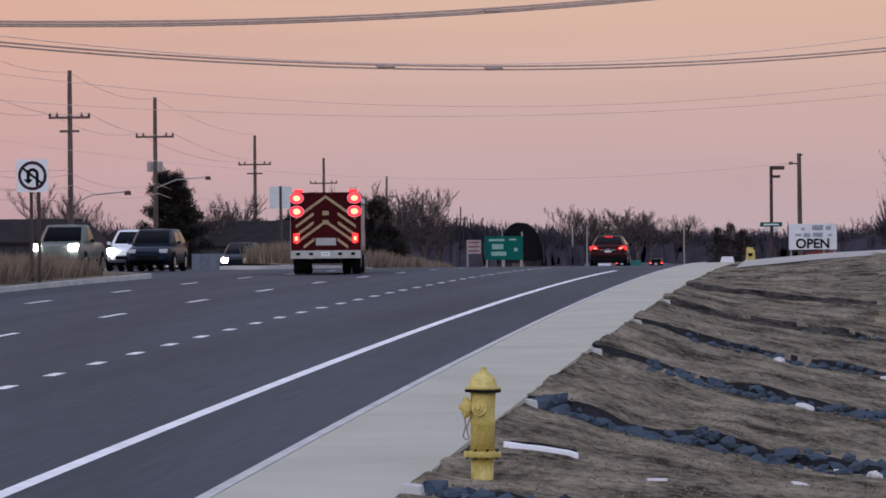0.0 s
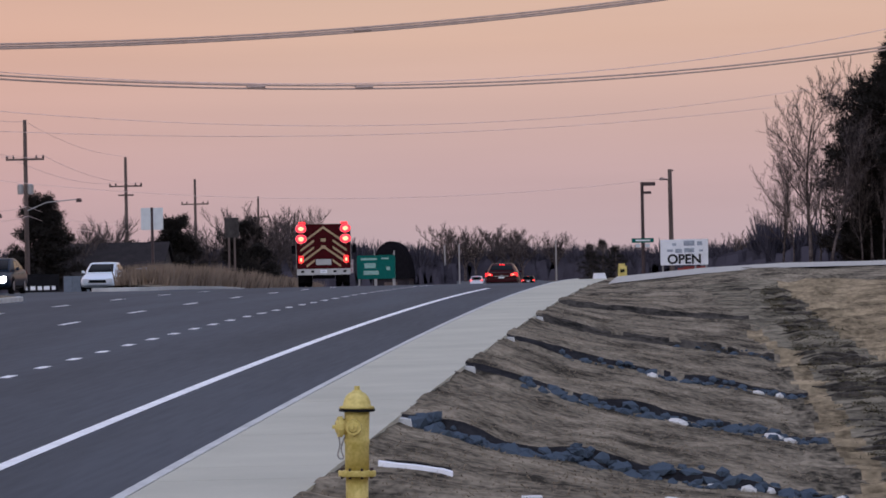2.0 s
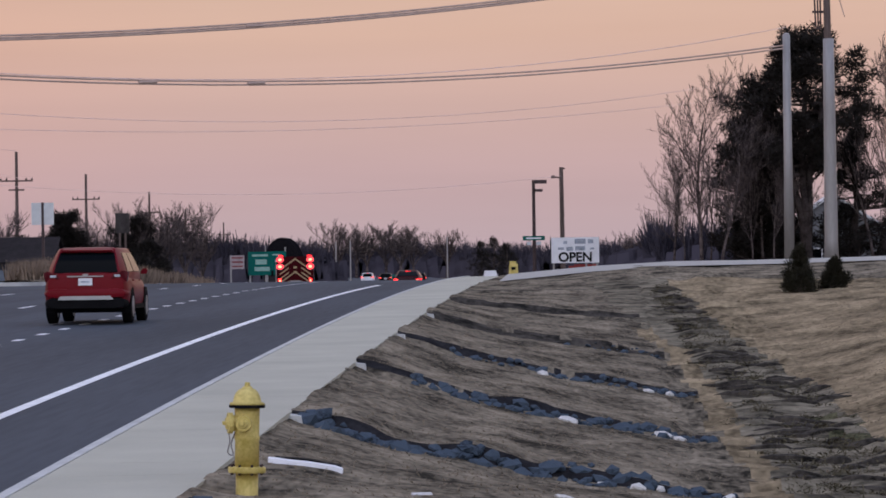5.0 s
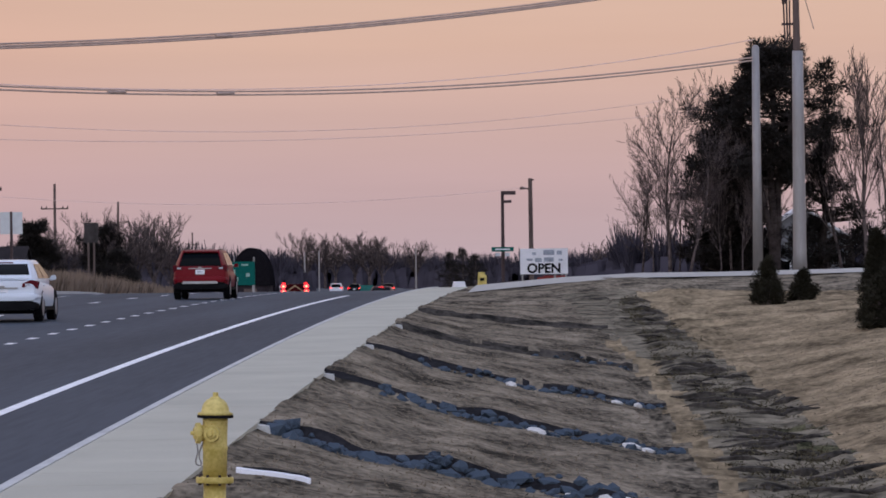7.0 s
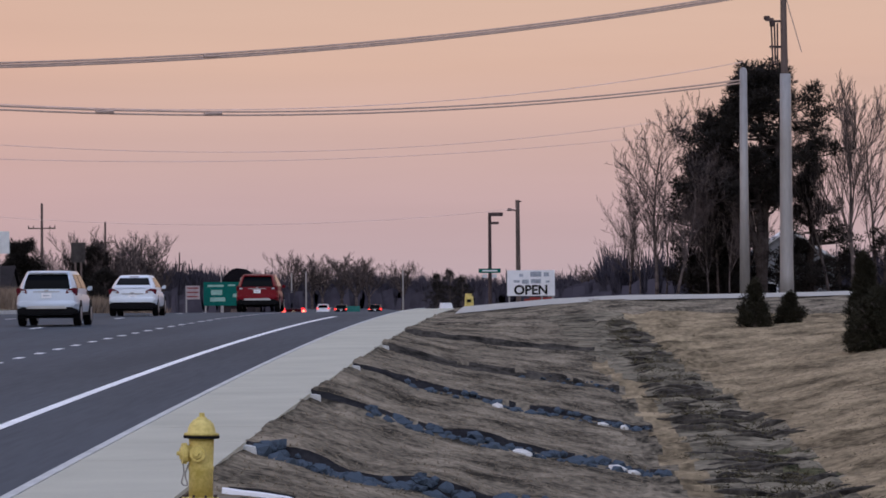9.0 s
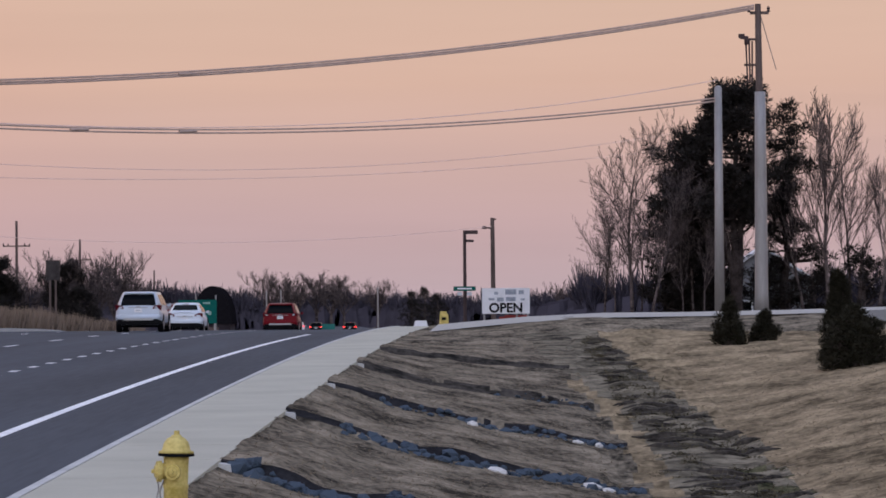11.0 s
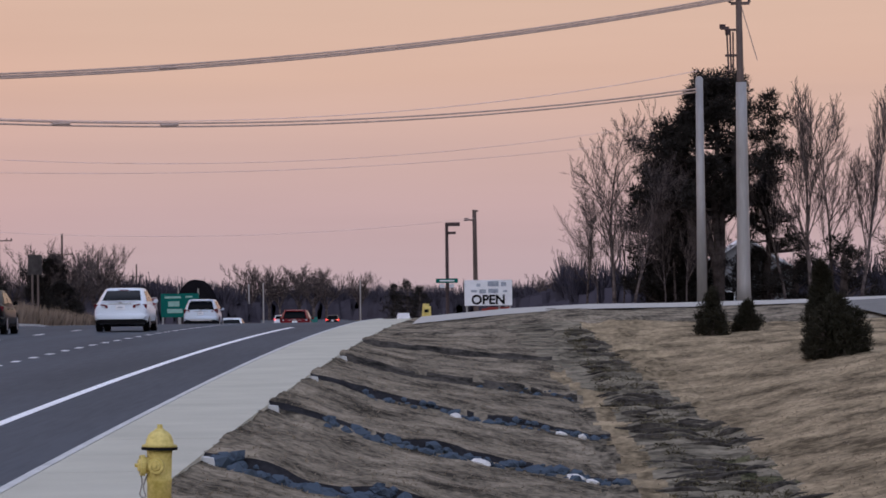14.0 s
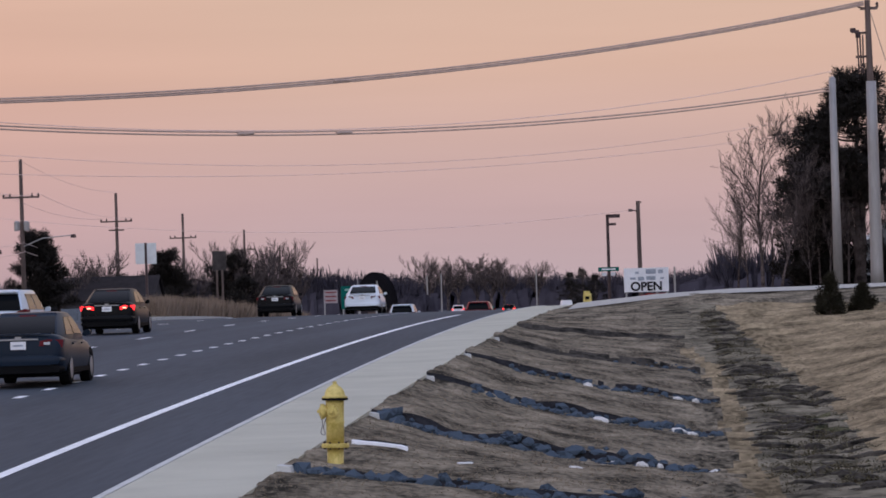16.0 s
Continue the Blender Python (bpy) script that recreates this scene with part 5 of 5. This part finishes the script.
limbed_pine(9.3, 209, g(9.3, 209), 7.2, 37, [(0.1, 2.2), (0.6, 2.0), (1, 0.6)], [(0.1, 1.6), (0.6, 1.4), (1, 0.5)], 64, "dark pine crowded behind the tall pine", ((0.0, 1.0), (0.7, 0.9), (-0.8, 0.8)), 0.42, 5, (0.05, 1.0), 0.04)
pine(11.6, 210, g(11.6, 210), 2.6, 38, prof([(0.0, 1.8), (0.5, 1.9), (1, 0.7)]), "low dark evergreen brush behind the steel pole", 0.36, 50, 70, "evergreen_tree")
pine(14.2, 210, g(14.2, 210), 2.2, 39, prof([(0.0, 1.8), (0.5, 1.9), (1, 0.7)]), "low dark evergreen brush under the bare trees", 0.36, 50, 60, "evergreen_tree")
pine(16.5, 208, g(16.5, 208), 3.2, 35, prof([(0.0, 2.2), (0.5, 2.0), (1, 0.6)]), "low dark evergreen under the bare trees", 0.36, 50, 70, "evergreen_tree")
pine(20.5, 214, g(20.5, 214), 4.2, 36, prof([(0.0, 2.2), (0.5, 2.2), (1, 0.8)]), "low dark evergreen under the bare trees", 0.40, 50, 60, "evergreen_tree")
for bx, y, base, top, i, wd, tn in ((0.0255, 203, 3.0, 12.8, 0, 1.0, 0), (0.0335, 207, 3.0, 13.4, 1, 1.0, 60), (0.0190, 208, 3.0, 9.6, 2, 0.9, 130), (0.0300, 200, 3.0, 10.5, 3, 1.1, 200), (0.0400, 204, 3.0, 11.6, 2, 0.8, 20), (0.0470, 203, 3.0, 10.8, 0, 0.8, 250),
                                 (0.0425, 201, 3.0, 9.4, 1, 0.7, 40), (0.0375, 202, 3.0, 8.8, 3, 0.7, 310), (0.0450, 206, 3.0, 8.4, 0, 0.6, 160), (0.0215, 205, 3.0, 8.6, 1, 0.9, 220), (0.0275, 206, 3.0, 9.6, 3, 0.9, 280),
                                 (0.0715, 202, 3.0, 14.0, 4, 0.9, 10), (0.0835, 206, 3.0, 13.9, 5, 0.8, 90), (0.0660, 205, 3.0, 12.6, 5, 0.7, 200), (0.0775, 209, 3.0, 13.6, 3, 0.9, 90), (0.0960, 216, 3.0, 12.4, 2, 1.0, 110)):
    put_bare(bx, y, base, top, i, wd, tn)
# shrubs by the driveway
for x, y, h, w, s in ((7.80, 100, 1.25, 0.76, 41), (7.50, 101, 2.15, 0.46, 42), (5.75, 119, 1.15, 0.52, 43), (6.80, 120, 0.68, 0.42, 44)):
    pine(x, y, turf(x, y) - 0.06, h, s, prof([(0.0, w * 0.85), (0.25, w), (0.5, w * (0.96 if h < 1.5 and h > 1.2 else 0.8)), (0.8, w * (0.7 if h < 1.5 and h > 1.2 else 0.34)), (1, w * 0.15)]), "dense dark evergreen shrub on the straw-coloured bank", 0.17, 70, 340 if h > 1.2 else 150, "evergreen_shrub")
# across the road
limbed_pine(-57.0, 362, zr(362), 10.2, 51, [(0.05, 4.6), (0.3, 4.4), (0.5, 3.6), (0.7, 2.6), (0.88, 1.6), (1, 0.7)], [(0.05, 5.0), (0.3, 4.6), (0.5, 3.8), (0.7, 2.8), (0.88, 1.8), (1, 0.7)], 110, "broad dark evergreen behind the wooden poles", ((0.0, 1.0), (1.3, 0.8)), 0.62, 5, (0.2, 1.0), 0.03)
limbed_pine(-53.0, 425, zr(425), 9.6, 52, [(0.05, 3.6), (0.4, 3.8), (0.75, 2.6), (1, 0.9)], [(0.05, 4.4), (0.4, 4.2), (0.7, 2.6), (1, 0.9)], 90, "broad dark evergreen behind the twin sign", ((0.0, 1.0), (1.0, 0.8)), 0.66, 5, (0.1, 1.0), 0.03)
pine(-58.6, 430, zr(430), 7.4, 53, prof([(0.0, 2.0), (0.4, 2.4), (0.75, 1.8), (1, 0.5)]), "broad dark evergreen beside the dark house", 0.55, 55, 200, "evergreen_tree")
limbed_pine(-51.0, 470, zr(470), 10.8, 54, [(0.3, 1.0), (0.55, 2.2), (0.75, 3.2), (0.9, 2.4), (1, 1.0)], [(0.3, 1.0), (0.55, 2.2), (0.75, 3.2), (0.9, 2.4), (1, 1.0)], 48, "round-topped dark pine behind the board", ((0.0, 1.0),), 0.62, 4, (0.55, 1.0), 0.45)
for bx, y, base, top, i, wd, tn in ((-0.1060, 470, 0, 11.6, 0, 1.2, 0), (-0.1010, 480, 0, 11.0, 2, 1.2, 50), (-0.0965, 500, 0, 11.5, 1, 1.3, 90), (-0.0925, 520, 0, 9.8, 3, 1.2, 10), (-0.1105, 490, 0, 10.5, 3, 1.1, 140), (-0.1175, 480, 0, 9.8, 1, 1.2, 200), (-0.1480, 400, 0, 8.6, 2, 1.2, 20), (-0.1420, 420, 0, 9.6, 1, 1.3, 70), (-0.1830, 330, 0, 9.2, 0, 1.2, 30), (-0.1770, 340, 0, 8.0, 2, 1.2, 100),
                                 (-0.0600, 820, 0.6, 13.0, 0, 1.2, 0), (-0.0560, 830, 0.6, 12.4, 2, 1.3, 80), (-0.0535, 820, 0.6, 11.5, 1, 1.3, 10), (-0.0490, 830, 0.6, 11.8, 0, 1.4, 190), (-0.0455, 820, 0.6, 12.4, 3, 1.5, 40), (-0.0425, 830, 0.6, 11.4, 2, 1.3, 120), (-0.0345, 850, 0.6, 11.0, 1, 1.3, 10), (-0.0660, 800, 0.6, 9.5, 3, 1.2, 10), (0.0105, 700, 0.6, 9.2, 0, 1.2, 10), (0.0165, 600, 0.8, 9.6, 2, 1.2, 60)):
    put_bare(bx, y, base, top, i, wd, tn)
for bx, y, top, s in ((-0.0235, 760, 8.0, 61), (-0.0265, 780, 7.4, 62), (-0.0205, 790, 7.0, 63)):
    pine(bx * y, y, 0.6, top - 0.6, s, prof([(0.0, 2.2), (0.4, 2.6), (0.75, 1.8), (1, 0.3)]), "dark rounded evergreen in the far tree line", 0.7, 40, 70, "evergreen_tree")


def woods(name, x0, x1, y, depth, low, high, n, seed, label):
    rnd = random.Random(seed)
    b = Mb()
    for i in range(n):
        x, yy = rnd.uniform(x0, x1), y + rnd.uniform(0, depth)
        base = zr(yy) - 0.5
        t = low + (high - low) * (0.5 + 0.5 * noise.noise(Vector((x * 0.09, seed, 0)))) + rnd.uniform(-0.8, 0.8)
        h = t - base
        fine = 0.35 + 0.65 * min(1, y / 860)
        for k in range(46):
            m = len(b.v)
            if k >= 34:  # low solid brush
                w, l = rnd.uniform(0.6, 1.5) * fine, h * rnd.uniform(0.25, 0.62)
                o, d = rnd.uniform(-2.0, 2.0), rnd.uniform(-1.5, 1.5)
                b.v += [(x + o - w, yy + d, base), (x + o + w, yy + d, base), (x + o + w * rnd.uniform(0.3, 0.8), yy + d + 0.5, base + l), (x + o - w * rnd.uniform(0.3, 0.8), yy + d + 0.5, base + l * rnd.uniform(0.85, 1))]
            elif k < 14:  # dense undergrowth
                w, l = rnd.uniform(0.25, 0.8) * fine, h * rnd.uniform(0.2, 0.66 if y > 400 else 0.40)
                o = rnd.uniform(-1.3, 1.3)
                b.v += [(x + o - w, yy, base), (x + o + w, yy, base), (x + o + rnd.uniform(-0.6, 0.9), yy, base + l), (x + o - rnd.uniform(-0.3, 0.9), yy, base + l * rnd.uniform(0.7, 1))]
            else:  # twigs fanned out of the crown's heart
                w = rnd.uniform(0.05, 0.12) * fine
                a = rnd.uniform(-1.15, 1.15)
                l = h * 0.58 * rnd.uniform(0.6, 1.0) * (1.0 if abs(a) < 0.6 else 0.75)
                zc = base + h * rnd.uniform(0.3, 0.5)
                tx, tz = x + l * 0.62 * math.sin(a), zc + l * math.cos(a)
                b.v += [(x - w, yy, zc), (x + w, yy, zc), (tx + w * 0.3, yy + rnd.uniform(-0.4, 0.4), tz), (tx - w * 0.3, yy, tz)]
            b.f.append((m, m + 1, m + 2, m + 3))
    solid(name, b, WOODS, label, "woods", kind="stuff")


woods("far_woods", -330, 190, 860, 60, 6.6, 9.6, 3600, 7, "dim purple-brown belt of leafless woods on the horizon")
woods("far_woods", -112, -36, 545, 30, 5.6, 8.6, 1500, 8, "dim brown leafless thicket across the road")
woods("far_woods", 3, 62, 232, 14, 4.6, 6.2, 1300, 9, "dim brown thicket behind the pine grove")
# This belt is never seen; it is added to darken reflections in the cars.
woods("far_woods", -170, 170, -150, 14, 8.0, 13.0, 520, 10, "unseen belt of woods added behind the viewer to darken reflections")
pine(-64.0, 448, zr(448), 8.2, 55, prof([(0.0, 3.0), (0.4, 3.2), (0.75, 2.2), (1, 0.6)]), "broad dark evergreen beside the dark house", 0.6, 60, 150, "evergreen_tree")
pine(-47.5, 452, zr(452), 7.4, 56, prof([(0.0, 3.0), (0.4, 3.2), (0.75, 2.2), (1, 0.6)]), "broad dark evergreen behind the far median", 0.6, 60, 150, "evergreen_tree")

# teal cabinet beyond the crest
ob = thing("utility_cabinet", pose(-0.0462 * 560, 560, zr(560) - 0.5), "teal metal utility cabinet beside the far road", "cabinet")
part("body", Mb().rings([[(-0.85 * k, -0.4, z), (0.85 * k, -0.4, z), (0.85 * k, 0.4, z), (-0.85 * k, 0.4, z)] for k, z in ((1, 0), (1, 2.0), (1.04, 2.02), (1.0, 2.14))]), mat("teal_enamel", (0.03, 0.16, 0.14), 0.6), ob)
for x in (-0.42, 0.42):
    part("door", Mb().box((x, -0.42, 1.05), (0.76, 0.03, 1.7)), mat("teal_enamel", (0.03, 0.16, 0.14), 0.6), ob)


# ---- what moves ----
MOVERS = {}


def drive(name, ob, rows, facing=0):
    """rows: seconds, x, y on the road."""
    MOVERS[name] = (ob, [(t, pose(x, y, zr(y) + 0.004, 0, 0, facing)) for t, x, y in rows])


drive("rescue", rescue_truck(), [(0, -17.8, 150), (0.75, -17.4, 165.5), (1.5, -17.3, 182), (2.5, -17.65, 208), (3.5, -18.3, 236), (4.6, -19.5, 269), (7, -23.6, 372), (8, -24.9, 405), (9, -25.6, 422), (10, -26.6, 452), (13, -27.6, 472), (16, -28.2, 482)], 5)
drive("leader", car("fastback", paint("maroon_car_paint", (0.035, 0.004, 0.006)), "dark red hatchback with lit brake lamps on the road", lit=True, brake_high=True), [(0, -10.9, 210), (1, -11.0, 224), (2, -11.2, 238), (3.5, -11.4, 254), (5, -11.7, 268), (7, -12.2, 287), (10, -13.8, 330), (16, -20, 450)])
drive("red_suv", car("suv", RED_P, "dark red sport utility car seen from behind on the road"), [(0, -11.9, -6), (3.5, -11.4, 63), (4.0, -11.25, 74.5), (4.6, -11.2, 87), (5.8, -11.7, 116), (7, -12.3, 146), (8, -12.6, 168), (9, -12.95, 190), (10, -13.0, 210), (12.5, -13.1, 251), (13.5, -13.2, 262), (14.5, -13.1, 268), (15.5, -12.9, 272), (16, -12.9, 274)])
drive("white_hatch", car("fastback", WHITE_P, "white coupe-shaped car with pale red tail lamps on the road"), [(0, -14.4, -50), (5, -14.0, 60), (6.8, -13.95, 103), (7.5, -14.6, 122), (8, -15.2, 138), (8.5, -15.5, 149), (9, -15.75, 162), (9.5, -16.0, 174), (10, -16.4, 187), (12.5, -18.0, 258), (14.5, -18.5, 290), (16, -19.5, 315)])
drive("silver_suv", car("suv", SILVER_P, "silver sport utility car with dark rear glass on the road"), [(0, -15.0, -60), (6, -14.6, 58), (8, -14.5, 107), (8.5, -15.0, 118), (9, -15.3, 131), (9.5, -15.5, 143), (10, -15.55, 153), (12.5, -15.9, 203), (13, -16.1, 212), (13.5, -16.3, 222), (14, -16.6, 232), (14.5, -16.9, 243), (15, -17.2, 255), (15.5, -17.6, 267), (16, -18.2, 276)])
drive("white_sedan", car("sedan", WHITE_P, "white saloon car seen from behind on the road"), [(0, -12.4, -150), (10, -12.4, 50), (12, -12.5, 98), (12.5, -12.5, 109), (13, -12.3, 117), (13.5, -12.6, 130), (14, -13.1, 146), (14.5, -13.6, 161), (15, -14.2, 175), (15.5, -14.5, 187), (16, -14.95, 199)])
drive("black_sedan", car("sedan", BLACK_P, "black saloon car seen from behind on the road"), [(0, -17.4, -180), (12, -17.4, 95), (14, -17.5, 142), (14.5, -17.6, 152), (15, -18.0, 164), (15.5, -18.2, 174), (16, -18.35, 189)])
drive("dark_sedan", car("sedan", BLACK_P, "dark saloon car with a lit tail lamp on the road", lit=True), [(0, -17.3, -220), (13, -17.3, 55), (15.5, -17.2, 112), (16, -17.6, 125)])
drive("slate_sedan", car("sedan", SLATE_P, "slate grey saloon car seen from behind on the road"), [(0, -13.2, -260), (13, -12.3, 8), (15.5, -11.9, 62), (16, -12.1, 72)])
drive("last_suv", car("suv", SILVER_P, "pale silver sport utility car on the far lane"), [(0, -17.6, -280), (13, -17.4, 30), (15.5, -16.9, 88), (16, -17.05, 99)])
drive("parked_far", car("suv", BLACK_P, "dark far-off car with lit tail lamps waiting on the road", lit=True, brake_high=True), [(0, -24.2, 590), (16, -24.2, 590)])
drive("parked_far_two", car("suv", BLACK_P, "dark far-off car with lit tail lamps waiting on the road", lit=True), [(0, -29.0, 592), (16, -29.0, 592)])
drive("parked_far_three", car("suv", WHITE_P, "pale far-off car with lit tail lamps waiting on the road", lit=True, brake_high=True), [(0, -32.6, 612), (16, -32.6, 612)])
drive("onward_suv", car("suv", WHITE_P, "white oncoming sport utility car with lit headlamps", heads=True), [(0, -28.4, 172), (0.6, -28.4, 161), (1.2, -28.3, 149), (4, -28, 90), (16, -28, -160)], 180)
drive("onward_dark", car("suv", SLATE_P, "dark slate oncoming sport utility car beside the median"), [(0, -26.9, 168), (0.6, -26.9, 159.4), (0.9, -26.9, 154.6), (4, -27, 100), (16, -27, -120)], 180)
drive("onward_small", car("sedan", SLATE_P, "oncoming car with glaring headlamps beyond the median", heads=True), [(0, -30.15, 216), (0.6, -29.88, 203.4), (1.2, -29.7, 190.8), (1.8, -29.43, 179.1), (2.4, -29.16, 166.5), (6, -30, 100), (16, -29, -130)], 180)
drive("onward_white", car("sedan", WHITE_P, "white oncoming saloon car beyond the median", heads=False), [(0, -30.06, 244.8), (1.5, -29.7, 216.9), (2.1, -29.7, 207.5), (2.7, -29.7, 195.3), (3.3, -29.52, 182.7), (6, -31, 140), (16, -29, -100)], 180)
drive("onward_grey", car("sedan", SILVER_P, "pale grey oncoming saloon car beyond the median"), [(0, -30.42, 264.6), (2.7, -29.7, 215.1), (3.3, -29.7, 206.1), (3.7, -29.61, 199.8), (4.7, -29.25, 181.8), (8, -31, 130), (16, -29, -60)], 180)
drive("onward_pickup", car("pickup", GREY_P, "grey pickup truck with lit headlamps beyond the median", heads=True), [(0, -28.5, 157), (0.3, -28.5, 153), (2, -28.5, 125), (16, -28, -110)], 180)


def motions():
    for ob, rows in MOVERS.values():
        walk(ob, rows)


motions()
